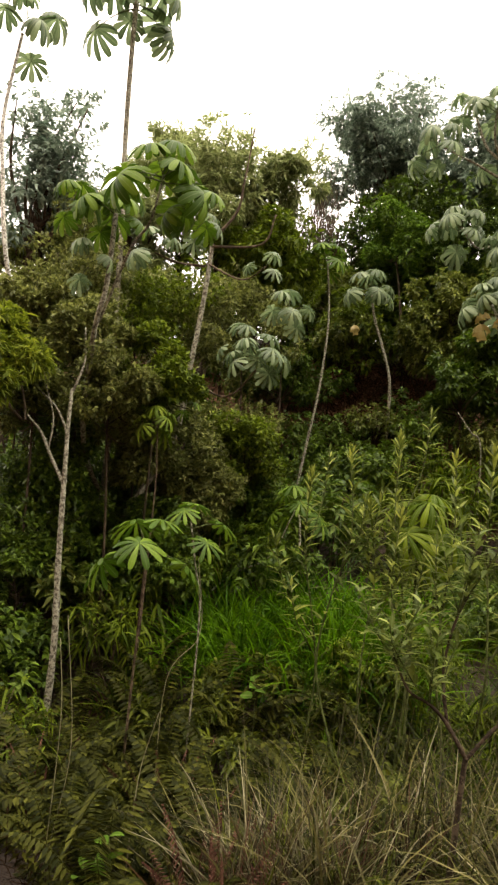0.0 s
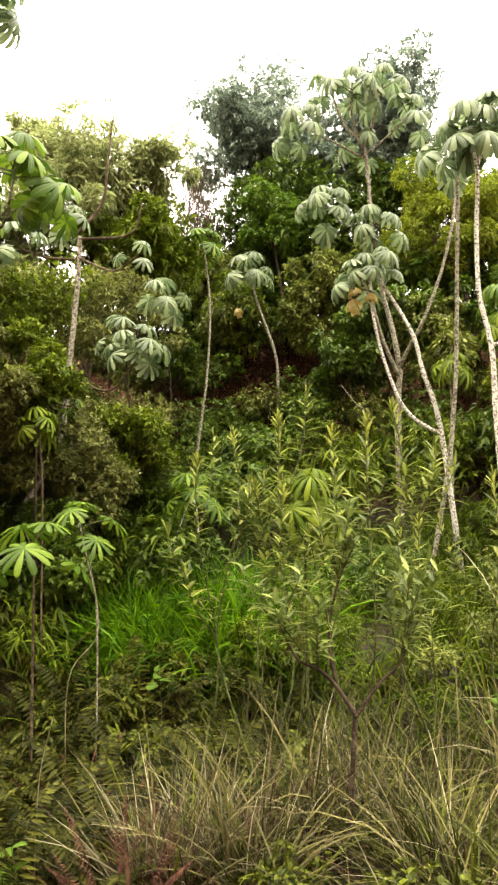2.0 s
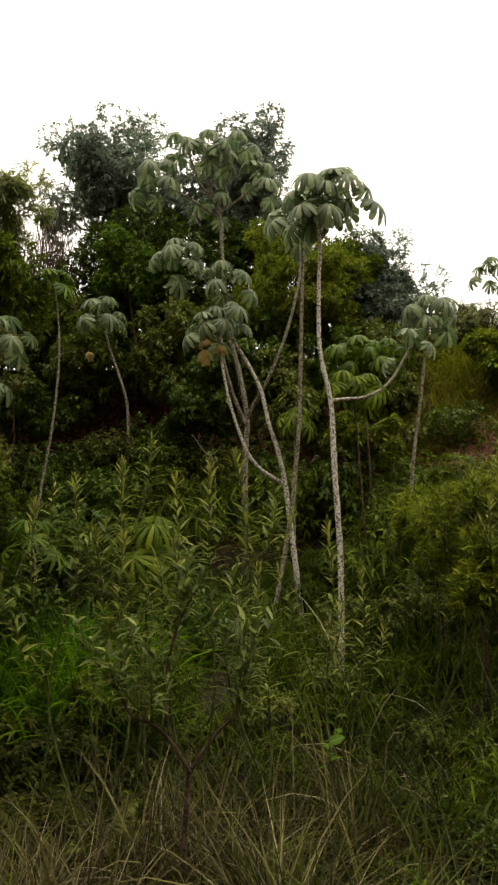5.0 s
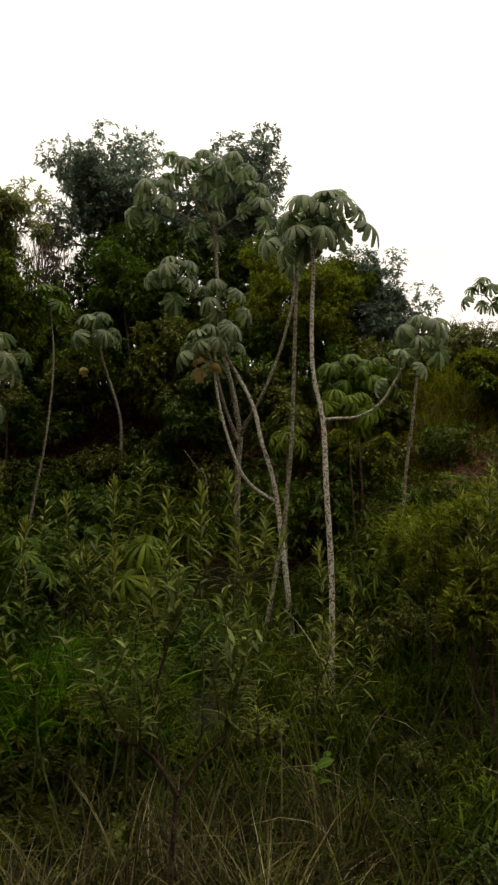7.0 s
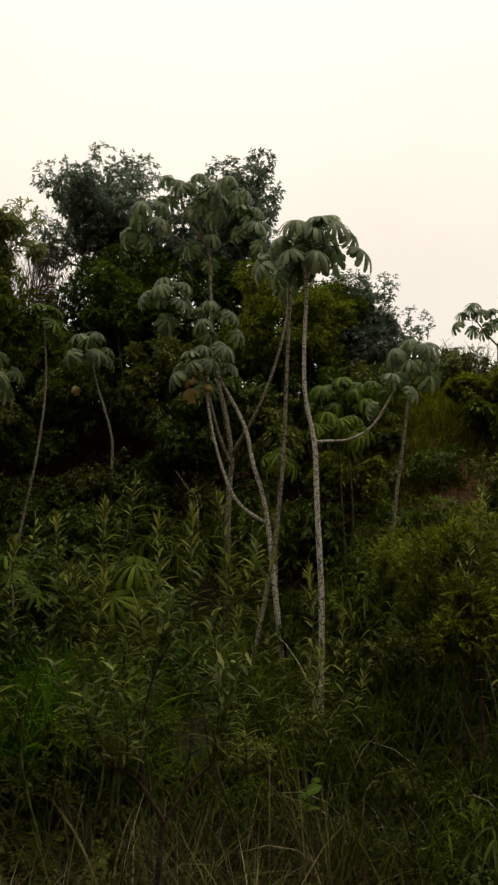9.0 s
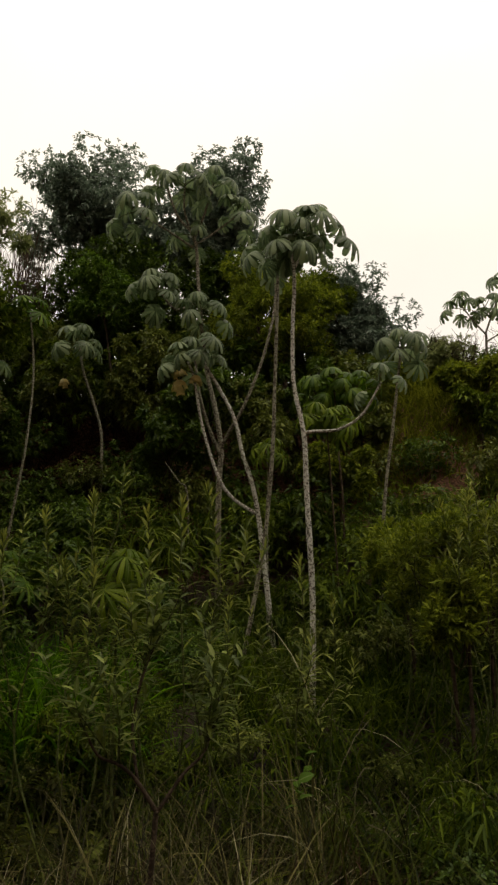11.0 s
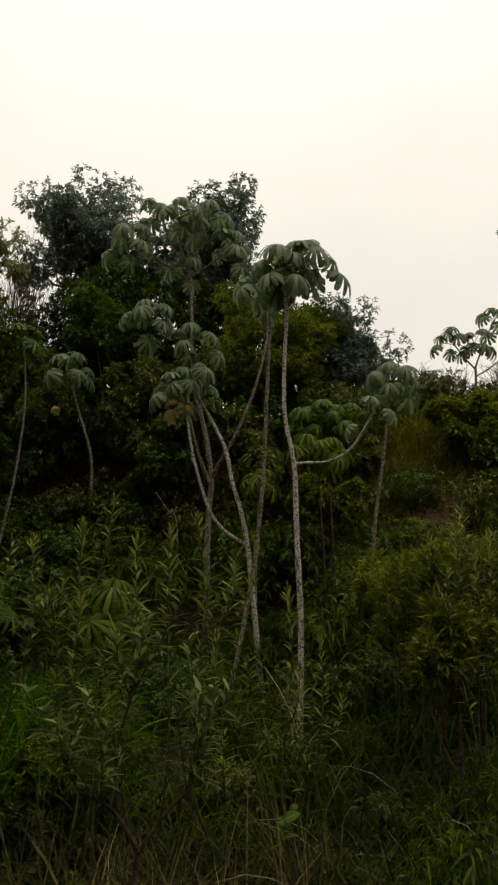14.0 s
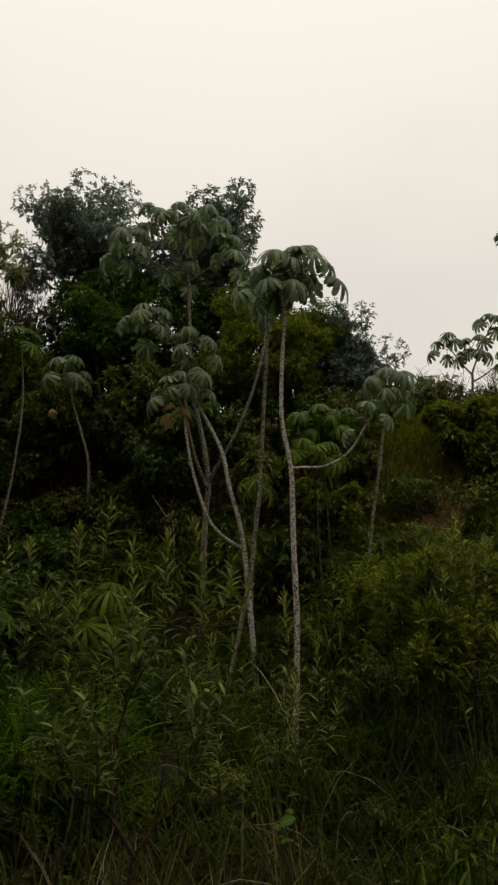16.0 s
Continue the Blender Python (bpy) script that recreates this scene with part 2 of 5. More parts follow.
STRAW_PALE = leaf_material("pale_straw", (0.05, 0.045, 0.02), (0.38, 0.35, 0.21), 0.6, 0.25, 0, 0.15)
GRASS_OLIVE = leaf_material("grass_olive", (0.008, 0.012, 0.0006), (0.08, 0.098, 0.012), 0.55, 0.3, 0, 0.12)


# ---- mesh helpers ----
def mesh_of(name, verts, faces, mats, uv=None, slots=None, smooth=True):
    me = bpy.data.meshes.new(name)
    me.from_pydata([tuple(v) for v in np.asarray(verts, float).tolist()], [], [tuple(f) for f in faces])
    for m in mats if isinstance(mats, (list, tuple)) else (mats,):
        me.materials.append(m)
    if uv is not None:
        layer = me.uv_layers.new(name="uv")
        idx = np.empty(len(me.loops), dtype=np.int32)
        me.loops.foreach_get("vertex_index", idx)
        layer.data.foreach_set("uv", np.asarray(uv, np.float32)[idx].ravel())
    if slots is not None:
        me.polygons.foreach_set("material_index", np.asarray(slots, np.int32))
    if smooth:
        me.polygons.foreach_set("use_smooth", np.ones(len(me.polygons), bool))
    me.update()
    return me


def part(name, me, parent, label="", m=None):
    ob = new(name, me)
    ob.parent = parent
    if m is not None:
        ob.matrix_basis = m
    return tagged(ob, label) if label else ob


def thing(name, base, label, category, group=""):
    ob = new(name)
    ob.location = base
    return tagged(ob, label, category, group)


def smooth_path(pts, steps=6):
    """A Catmull-Rom line through the given points."""
    p = np.asarray(pts, float)
    p = np.vstack([2 * p[0] - p[1], p, 2 * p[-1] - p[-2]])
    out = []
    for i in range(1, len(p) - 2):
        for s in np.linspace(0, 1, steps, endpoint=False):
            a, b, c, d = p[i - 1], p[i], p[i + 1], p[i + 2]
            out.append(0.5 * (2 * b + (c - a) * s + (2 * a - 5 * b + 4 * c - d) * s**2 + (3 * b - a - 3 * c + d) * s**3))
    out.append(p[-2])
    return np.array(out)


def tube(pts, r0, r1, sides=7, steps=5, rough=0.0, seed=0, knots=False):
    """A tapered round stem along the points; rough makes it knobbly, knots adds the rings of old leaf scars."""
    rng = np.random.default_rng(seed)
    line = smooth_path(pts, steps) if len(pts) > 2 else np.asarray(pts, float)
    n = len(line)
    tan = np.gradient(line, axis=0)
    tan /= np.linalg.norm(tan, axis=1, keepdims=True) + 1e-9
    ref = np.array([0.93, 0.31, 0.19])
    u = np.cross(tan, ref)
    u /= np.linalg.norm(u, axis=1, keepdims=True) + 1e-9
    w = np.cross(tan, u)
    s = np.linspace(0, 1, n)
    r = r0 + (r1 - r0) * s
    r = r * (1 + rough * rng.normal(size=n))
    if knots:
        r = r * np.where(np.arange(n) % 3 == 0, 1.05, 0.99)
    a = np.arange(sides) / sides * TAU
    ring = line[:, None] + r[:, None, None] * (np.cos(a)[None, :, None] * u[:, None] + np.sin(a)[None, :, None] * w[:, None])
    verts = np.vstack([ring.reshape(-1, 3), line[:1], line[-1:]])
    faces = [(i * sides + k, i * sides + (k + 1) % sides, (i + 1) * sides + (k + 1) % sides, (i + 1) * sides + k) for i in range(n - 1) for k in range(sides)]
    faces += [(n * sides, (k + 1) % sides, k) for k in range(sides)]
    faces += [(n * sides + 1, (n - 1) * sides + k, (n - 1) * sides + (k + 1) % sides) for k in range(sides)]
    return verts, faces


def joined(pieces):
    """Several (verts, faces) in one."""
    verts, faces, k = [], [], 0
    for v, f in pieces:
        verts.append(v)
        faces += [tuple(i + k for i in q) for q in f]
        k += len(v)
    return np.vstack(verts), faces


def unit(v):
    return v / (np.linalg.norm(v, axis=-1, keepdims=True) + 1e-9)


def leaf_set(base, way, up, length, width, droop=0.25, fold=0.25, fine=False):
    """Many leaves at once: pointed, folded along the midrib, drooping to the tip. Returns verts, faces, uv."""
    n = len(base)
    way = unit(way)
    side = unit(np.cross(way, up))
    nor = np.cross(side, way)
    L, Wd = np.broadcast_to(length, n)[:, None], np.broadcast_to(width, n)[:, None]
    down = np.array([0, 0, 1.0])
    if not fine:
        mid = base + way * L * 0.45 - down * (droop * L * 0.2) + nor * (Wd * 0.5 * fold)
        cols = [base, mid - side * Wd * 0.5, mid + side * Wd * 0.5, base + way * L - down * (droop * L)]
        verts = np.stack(cols, 1).reshape(-1, 3)
        faces = (np.array([(0, 3, 1), (0, 2, 3)])[None] + 4 * np.arange(n)[:, None, None]).reshape(-1, 3).tolist()
        return verts, faces, np.tile(np.array([(0.5, 0), (0, 0.45), (1, 0.45), (0.5, 1)]), (n, 1))
    stations = ((0.28, 0.85), (0.62, 0.8))
    cols, uv = [base], [(0.5, 0.0)]
    for s, wd in stations:
        mid = base + way * L * s - down * (droop * L * s * s)
        lift = nor * (Wd * wd * 0.5 * fold)
        cols += [mid - side * Wd * wd * 0.5 + lift, mid, mid + side * Wd * wd * 0.5 + lift]
        uv += [(0.0, s), (0.5, s), (1.0, s)]
    cols.append(base + way * L - down * (droop * L))
    uv.append((0.5, 1.0))
    k = len(cols)
    verts = np.stack(cols, 1).reshape(-1, 3)
    tpl = [(0, 2, 1), (0, 3, 2)]
    for j in range(len(stations) - 1):
        a, b = 1 + 3 * j, 4 + 3 * j
        tpl += [(a, a + 1, b + 1, b), (a + 1, a + 2, b + 2, b + 1)]
    e = 1 + 3 * (len(stations) - 1)
    tpl += [(e, e + 1, k - 1), (e + 1, e + 2, k - 1)]
    faces = [tuple(i * k + q for q in f) for i in range(n) for f in tpl]
    return verts, faces, np.tile(np.array(uv), (n, 1))


def whorls(rng, tips, ways, per, length, width, spread=1.0, droop=0.3, fine=False, along=0.0):
    """Rosettes of leaves round twig tips."""
    n = len(tips)
    w = np.repeat(unit(ways), per, 0)
    ref = rng.normal(size=w.shape)
    a = unit(np.cross(w, ref))
    ang = rng.normal(spread, 0.25, (n * per, 1))
    d = np.cos(ang) * w + np.sin(ang) * a
    base = np.repeat(tips, per, 0) - w * (rng.random((n * per, 1)) * along)
    up = unit(w * 0.6 + np.array([0, 0, 1.0]) + rng.normal(0, 0.25, w.shape))
    L = length * rng.uniform(0.65, 1.2, n * per)
    return leaf_set(base, d, up, L, width * L / length, droop, 0.3, fine)


def blobs_of(rng, centre, radii, count, size=0.42, inner=0.35):
    """Uneven sub-clumps that fill an ellipsoid's outer part."""
    out = []
    c, r = np.array(centre), np.array(radii)
    for i in range(count):
        d = unit(rng.normal(size=3))
        if d[2] < -0.85:
            d[2] *= -0.5
        out.append((*(c + d * r * rng.uniform(inner, 0.88)), float(r.min() * size * rng.uniform(0.7, 1.35))))
    return out


def crown_points(rng, blobs, per_blob, flat=0.8):
    tips, ways = [], []
    for x, y, z, r in blobs:
        d = unit(rng.normal(size=(per_blob, 3)))
        rad = r * rng.uniform(0.45, 1.08, (per_blob, 1)) ** 0.6
        tips.append(np.array([x, y, z]) + d * rad * np.array([1, 1, flat]))
        ways.append(d + np.array([0, 0, 0.5]))
    return np.vstack(tips), np.vstack(ways)


# ---- ground ----
# the hill at y < -1.6 is added out of view to block skylight
GY = [-600, -60, -14, -6, -3.5, -1.6, 0, 2, 3.4, 5, 5.9, 6.8, 8.2, 9.4, 10.4, 11.3, 12.1, 12.9, 15, 25, 60, 200, 600]
GZ = [30, 28, 20, 10.5, 5.5, 0.3, 0, -0.08, -0.42, -0.40, 0.02, 0.34, 0.78, 1.35, 2.15, 3.2, 4.5, 5.1, 5.6, 6.0, 4.0, -2.0, -12.0]


def ground_z(x, y):
    wob = 0.9 * noise.noise(Vector((x * 0.18, 3.1, 0.4))) if y > 4 else 0.0
    z = float(np.interp(y + wob, GY, GZ))
    if 2.2 < y < 5.6 and x < -1.2:
        z -= 0.22 * math.sin(math.pi * (y - 2.2) / 3.4) * min(1.0, (-1.2 - x) / 0.7)
    if y > 2:
        z += 0.16 * noise.noise(Vector((x * 0.6, y * 0.6, 0.0))) + 0.05 * noise.noise(Vector((x * 2.1, y * 2.1, 5.0)))
    return z


def build_ground():
    xs = np.unique(np.r_[-600, -250, -100, -50, -30, np.arange(-20, 14.01, 0.25), 20, 40, 100, 250, 600])
    ys = np.unique(np.r_[-600, -250, -100, -60, -40, -25, -14, -10, -7, -6, -4.5, -3.5, np.arange(-2.5, 18.01, 0.25), 20, 24, 30, 45, 60, 120, 200, 350, 600])
    verts = [(x, y, ground_z(x, y)) for y in ys for x in xs]
    w = len(xs)
    faces = [(j * w + i, j * w + i + 1, (j + 1) * w + i + 1, (j + 1) * w + i) for j in range(len(ys) - 1) for i in range(w - 1)]
    ob = new("ground", mesh_of("ground", verts, faces, SOIL))
    tagged(ob, "brown soil slope with leaf litter, a steep bank and an added unseen hill behind", "ground", kind="structure")


build_ground()


# ---- cecropias: pale ringed trunks and umbrella leaves on long stalks ----
def umbrella_leaf(seed, lobes, radius, droop, stalk, rise, mats, narrow=0.7, lean=None):
    """A shield-shaped leaf of rounded lobes that droop round a hub, on a long stalk that rises at an angle; the origin is the stalk's foot."""
    rng = np.random.default_rng(seed)
    V, F, U, S = [], [], [], []
    hub = np.array([stalk * math.cos(radians(rise)), 0, stalk * math.sin(radians(rise))])
    tv, tf = tube([(0, 0, 0), tuple(hub * 0.5 + np.array([0, 0, stalk * 0.07])), tuple(hub)], 0.008, 0.005, 5, 4)
    V.append(tv)
    F += tf
    U += [(0.5, 0.5)] * len(tv)
    S += [1] * len(tf)
    k = len(tv)
    tilt = radians(10 + max(0.0, 60 - rise) * 0.55 + rng.normal(0, 6))
    tilt = tilt if lean is None else lean
    ct, sn = math.cos(tilt), math.sin(tilt)
    st = [0.0, 0.2, 0.42, 0.64, 0.82, 0.94, 1.0]
    wd = [0.05, 0.44, 0.74, 0.98, 1.0, 0.72, 0.22]
    gap = 0.3
    for i in range(lobes):
        a = (gap + (TAU - 2 * gap) * i / (lobes - 1)) + math.pi + rng.normal(0, 0.04)
        back = 0.66 + 0.34 * math.sin(math.pi * i / (lobes - 1)) ** 0.7
        R = radius * back * rng.uniform(0.9, 1.08)
        W = 2.0 * math.pi * radius / lobes * narrow * rng.uniform(0.85, 1.1)
        dr = droop * rng.uniform(0.8, 1.25)
        d = np.array([math.cos(a), math.sin(a), 0])
        q = np.array([-math.sin(a), math.cos(a), 0])
        rows = []
        for t, w in zip(st, wd):
            bend = max(dr * t**1.3, 1e-3)
            mid = d * (R * t * math.sin(min(bend, 1.6)) / bend) + np.array([0, 0, -1.25 * R * t * (1 - math.cos(min(bend, 1.6))) / bend])
            half, sag = q * W * 0.5 * w, np.array([0, 0, -0.16 * W * w])
            rows += [mid - half + sag, mid, mid + half + sag]
        p = np.array(rows)
        V.append(hub + np.stack([p[:, 0] * ct + p[:, 2] * sn, p[:, 1], -p[:, 0] * sn + p[:, 2] * ct], 1))
        U += [(u, t) for t in st for u in (0.0, 0.5, 1.0)]
        for r in range(len(st) - 1):
            b = k + 3 * r
            F += [(b, b + 1, b + 4, b + 3), (b + 1, b + 2, b + 5, b + 4)]
            S += [0, 0]
        k += 3 * len(st)
    return mesh_of("umbrella_leaf", np.vstack(V), F, mats, U, S)


def leaf_kind(seed, lobes, radius, droop, stalk, mat, narrow, rises=(64, 38, 12, -14), stem=None, lean=None):
    """Leaves of one look by the rise of their stalks, two of each."""
    return {r: [umbrella_leaf(seed + 10 * i + j, lobes + (i + j) % 3, radius * (0.94 + 0.06 * j), droop * (0.85 + 0.3 * j), stalk * (0.85 + 0.1 * i), r, (mat, stem or GREEN_STEM), narrow, lean) for j in range(2)] for i, r in enumerate(rises)}


LEAF_KINDS = {
    "grey": leaf_kind(1000, 11, 0.29, 1.15, 0.38, CEC_LEAF, 0.48),
    "bright": leaf_kind(1100, 11, 0.32, 0.6, 0.36, CEC_LEAF_BRIGHT, 0.38),
    "green": leaf_kind(1500, 11, 0.32, 1.05, 0.36, CEC_LEAF_BRIGHT, 0.5),
    "flat": leaf_kind(1200, 10, 0.30, 0.9, 0.42, CEC_LEAF, 0.42),
    "lime": leaf_kind(1300, 11, 0.33, 1.1, 0.30, CEC_LEAF_LIME, 0.36),
    "dead": leaf_kind(1400, 7, 0.24, 2.6, 0.16, DEAD_LEAF, 0.5, (-25,), TWIG, 0.25),
}


def leaf_crown(tree, tip, count, kind="grey", size=1.0, seed=0, low=-22, high=68, name="leaf"):
    """Leaves set in a spiral round a branch tip, the youngest upright."""
    rng = np.random.default_rng(seed)
    origin = Vector(tree.location)
    kinds = LEAF_KINDS[kind]
    for i in range(count):
        f = i / max(count - 1, 1)
        az = i * 2.39996 + seed + rng.normal(0, 0.17)
        el = high + (low - high) * f**0.8 + rng.normal(0, 6)
        rise = min(kinds, key=lambda r: abs(r - el))
        me = kinds[rise][int(rng.integers(2))]
        m = Matrix.Translation(Vector(tip) - origin - Vector((0, 0, 0.10 * f * size))) @ Euler((rng.normal(0, 0.12), 0, az)).to_matrix().to_4x4() @ Matrix.Scale(size * rng.uniform(0.8, 1.05), 4)
        part(name, me, tree, "", m)


def cecropia(label, trunks, crowns, bark=None, group="cecropias on the slope", seed=0, limb_bark=None):
    """trunks: (points, radius at foot, radius at top), the first is the trunk; crowns: (tip, count, kind, size)."""
    base = np.array(trunks[0][0][0])
    gz = ground_z(base[0], base[1]) - 0.05
    foot = Vector((base[0], base[1], min(gz, base[2])))
    tree = thing("cecropia_tree", foot, label, "tree", group)
    for i, (pts, r0, r1) in enumerate(trunks):
        pts = [tuple(p) for p in pts]
        if i == 0 and pts[0][2] > foot.z + 0.05:
            pts = [tuple(foot)] + pts
        v, f = tube(pts, r0 * 0.63, r1 * 0.63, 9, 8, 0.03, seed + i, True)
        part("trunk" if i == 0 else "branch", mesh_of("stem", v - np.array(foot), f, (limb_bark if i and limb_bark else bark) or BARK_WHITE), tree)
    for i, (tip, count, kind, size) in enumerate(crowns):
        leaf_crown(tree, tip, count, kind, size, seed * 7 + i)
    return tree


# trees on the open slope
w_arm = [(0.31, 6.80, 3.01), (0.45, 6.79, 3.02), (0.67, 6.75, 3.03), (0.90, 6.70, 3.17), (1.10, 6.65, 3.49)]
cecropia("slender pale cecropia with white lichened trunk and one side arm",
         [([(0.34, 6.80, 0.51), (0.36, 6.80, 1.42), (0.33, 6.80, 2.30), (0.32, 6.80, 2.88), (0.29, 6.80, 3.14), (0.22, 6.80, 3.54), (0.22, 6.80, 4.09), (0.25, 6.80, 4.73), (0.20, 6.80, 5.14)], 0.052, 0.027),
          ([(0.25, 6.80, 4.80), (0.36, 6.85, 5.08), (0.46, 6.90, 5.32)], 0.026, 0.02),
          (w_arm, 0.03, 0.018)],
         [((0.20, 6.80, 5.14), 10, "grey", 0.95), ((0.46, 6.90, 5.32), 11, "grey", 0.98), ((1.08, 6.65, 3.50), 3, "grey", 0.6)], seed=3)
tall = cecropia("tall straight grey cecropia crossing a white stem",
         [([(-0.36, 7.60, 0.70), (-0.28, 7.60, 1.08), (-0.13, 7.60, 1.87), (-0.07, 7.60, 2.31), (-0.01, 7.60, 2.96), (0.03, 7.60, 3.82), (0.07, 7.60, 4.72), (0.09, 7.60, 5.40)], 0.045, 0.03)],
         [((0.05, 7.60, 5.46), 9, "grey", 0.9)], BARK_GREY, seed=5)
cecropia("white stemmed cecropia with a curved elbow branch",
         [([(0.00, 7.90, 0.45), (-0.05, 7.90, 0.94), (-0.11, 7.90, 1.56), (-0.18, 7.90, 2.21), (-0.25, 7.90, 2.61), (-0.37, 7.92, 3.01), (-0.46, 7.95, 3.42), (-0.63, 8.00, 3.78), (-0.84, 8.00, 4.16), (-0.89, 8.00, 4.30)], 0.055, 0.028),
          ([(-0.21, 7.90, 2.28), (-0.46, 7.95, 2.45), (-0.62, 7.95, 2.65), (-0.76, 7.95, 3.02), (-0.87, 7.95, 3.44), (-0.96, 7.98, 3.95), (-1.04, 8.00, 4.18)], 0.035, 0.024)],
         [((-1.06, 8.00, 4.24), 8, "grey", 0.85), ((-0.88, 8.00, 4.36), 6, "grey", 0.75)], seed=8)
m_tree = cecropia("tall branching cecropia with several leaf crowns and withered leaves",
         [([(-0.74, 8.90, 1.40), (-0.74, 8.90, 2.29), (-0.72, 8.90, 2.89), (-0.70, 8.90, 3.25), (-0.78, 8.90, 3.80), (-0.89, 8.90, 4.29), (-0.97, 8.90, 4.94), (-1.02, 8.90, 5.60), (-1.08, 8.90, 6.30), (-1.32, 8.90, 6.64), (-1.50, 8.90, 7.15)], 0.075, 0.025),
          ([(-0.70, 8.90, 3.25), (-0.58, 8.80, 3.46), (-0.39, 8.70, 3.76), (-0.14, 8.70, 4.38), (0.03, 8.70, 5.05), (0.06, 8.70, 5.50)], 0.04, 0.025),
          ([(-0.71, 8.88, 3.16), (-0.85, 8.80, 3.50), (-0.97, 8.70, 3.95), (-1.03, 8.60, 4.50)], 0.04, 0.025),
          ([(-1.09, 8.90, 6.25), (-0.93, 8.80, 6.61), (-0.81, 8.80, 7.06)], 0.03, 0.02),
          ([(-1.09, 8.90, 6.15), (-1.46, 8.75, 6.36), (-1.94, 8.70, 6.66)], 0.026, 0.018),
          ([(-1.09, 8.90, 6.28), (-1.20, 8.70, 6.62), (-1.18, 8.60, 6.98)], 0.026, 0.018),
          ([(-1.09, 8.90, 6.18), (-0.78, 8.95, 6.42), (-0.48, 8.95, 6.66)], 0.024, 0.018),
          ([(-1.08, 8.90, 5.30), (-1.32, 8.70, 5.16), (-1.54, 8.60, 5.42)], 0.024, 0.018),
          ([(-1.00, 8.90, 4.75), (-0.95, 8.75, 4.92), (-0.94, 8.60, 5.12)], 0.02, 0.016)],
         [((-1.53, 8.90, 7.20), 7, "grey", 0.85), ((-0.80, 8.80, 7.06), 7, "grey", 0.85), ((-1.94, 8.70, 6.68), 8, "grey", 0.9), ((-1.18, 8.60, 6.98), 7, "grey", 0.85), ((-0.48, 8.95, 6.68), 7, "grey", 0.85),
          ((-1.09, 8.85, 6.35), 4, "grey", 0.8), ((-1.56, 8.60, 5.44), 9, "grey", 0.9), ((-0.94, 8.60, 5.12), 8, "grey", 0.85)], BARK_GREY, seed=11)
leaf_crown(m_tree, (-1.05, 7.95, 4.10), 3, "dead", 1.0, 4, -80, -70, "withered_leaf")
cecropia("slim cecropia sapling leaning over the bank",
         [([(-3.72, 9.20, 1.47), (-3.66, 9.20, 2.01), (-3.57, 9.20, 2.63), (-3.46, 9.20, 3.42), (-3.41, 9.20, 4.41), (-3.50, 9.20, 5.32)], 0.04, 0.02)],
         [((-3.54, 9.20, 5.41), 8, "bright", 0.8)], BARK_GREY, seed=14)
tc = cecropia("cecropia sapling with a yellowing leaf on the bank",
         [([(-2.81, 10.80, 2.71), (-2.80, 10.80, 3.36), (-2.83, 10.80, 3.92), (-2.97, 10.80, 4.40), (-3.16, 10.80, 4.95), (-3.24, 10.80, 5.38)], 0.045, 0.03)],
         [((-3.28, 10.80, 5.47), 9, "flat", 0.9)], BARK_GREY, seed=17)
leaf_crown(tc, (-3.41, 10.80, 4.88), 1, "dead", 0.85, 9, -80, -70, "withered_leaf")
cecropia("cecropia sapling with light leaves below the ridge",
         [([(1.31, 8.60, 1.49), (1.40, 8.60, 2.54), (1.54, 8.60, 3.42), (1.65, 8.60, 4.17), (1.70, 8.60, 4.50)], 0.042, 0.025)],
         [((1.70, 8.60, 4.54), 11, "grey", 0.9)], BARK_GREY, seed=20)
cecropia("young bright cecropia behind the white trunk",
         [([(0.90, 8.90, 2.52), (0.86, 8.90, 3.27), (0.83, 8.90, 4.05)], 0.022, 0.014), ([(0.85, 8.90, 3.60), (1.00, 8.90, 3.85), (1.15, 8.90, 4.08)], 0.016, 0.012), ([(0.85, 8.90, 3.70), (0.68, 8.90, 3.86), (0.55, 8.90, 4.02)], 0.016, 0.012)],
         [((0.83, 8.90, 4.10), 8, "green", 0.85), ((1.15, 8.90, 4.10), 7, "green", 0.8), ((0.55, 8.90, 4.04), 7, "green", 0.75)], TWIG, seed=23)
cecropia("lime-leaved cecropia sapling beside the pale trunk",
         [([(0.72, 8.00, 1.60), (0.68, 8.00, 2.60), (0.64, 8.00, 3.40)], 0.018, 0.012)], [((0.52, 8.00, 3.46), 7, "lime", 0.72), ((0.76, 8.00, 3.44), 7, "lime", 0.72)], TWIG, seed=24)
cecropia("small bright cecropia among the trunks",
         [([(-0.09, 7.90, 2.03), (-0.07, 7.90, 2.69), (-0.09, 7.90, 3.09)], 0.024, 0.014)], [((-0.06, 7.90, 3.04), 8, "lime", 0.6)], BARK_GREY, seed=26)
cecropia("spreading cecropia on the far ridge against the sky",
         [([(4.05, 12.50, 4.60), (4.08, 12.50, 5.60), (4.10, 12.50, 6.10)], 0.05, 0.035), ([(4.10, 12.50, 6.05), (3.90, 12.50, 6.30), (3.66, 12.50, 6.66)], 0.03, 0.018), ([(4.10, 12.50, 6.10), (4.30, 12.50, 6.60), (4.52, 12.50, 7.05)], 0.03, 0.018),
          ([(4.08, 12.50, 5.90), (4.40, 12.50, 6.10), (4.80, 12.50, 6.45)], 0.026, 0.016)],
         [((3.64, 12.50, 6.66), 8, "grey", 0.85), ((4.10, 12.45, 6.60), 7, "grey", 0.85), ((4.54, 12.50, 7.08), 8, "grey", 0.85), ((4.82, 12.50, 6.48), 6, "grey", 0.8)], BARK_GREY, seed=29)

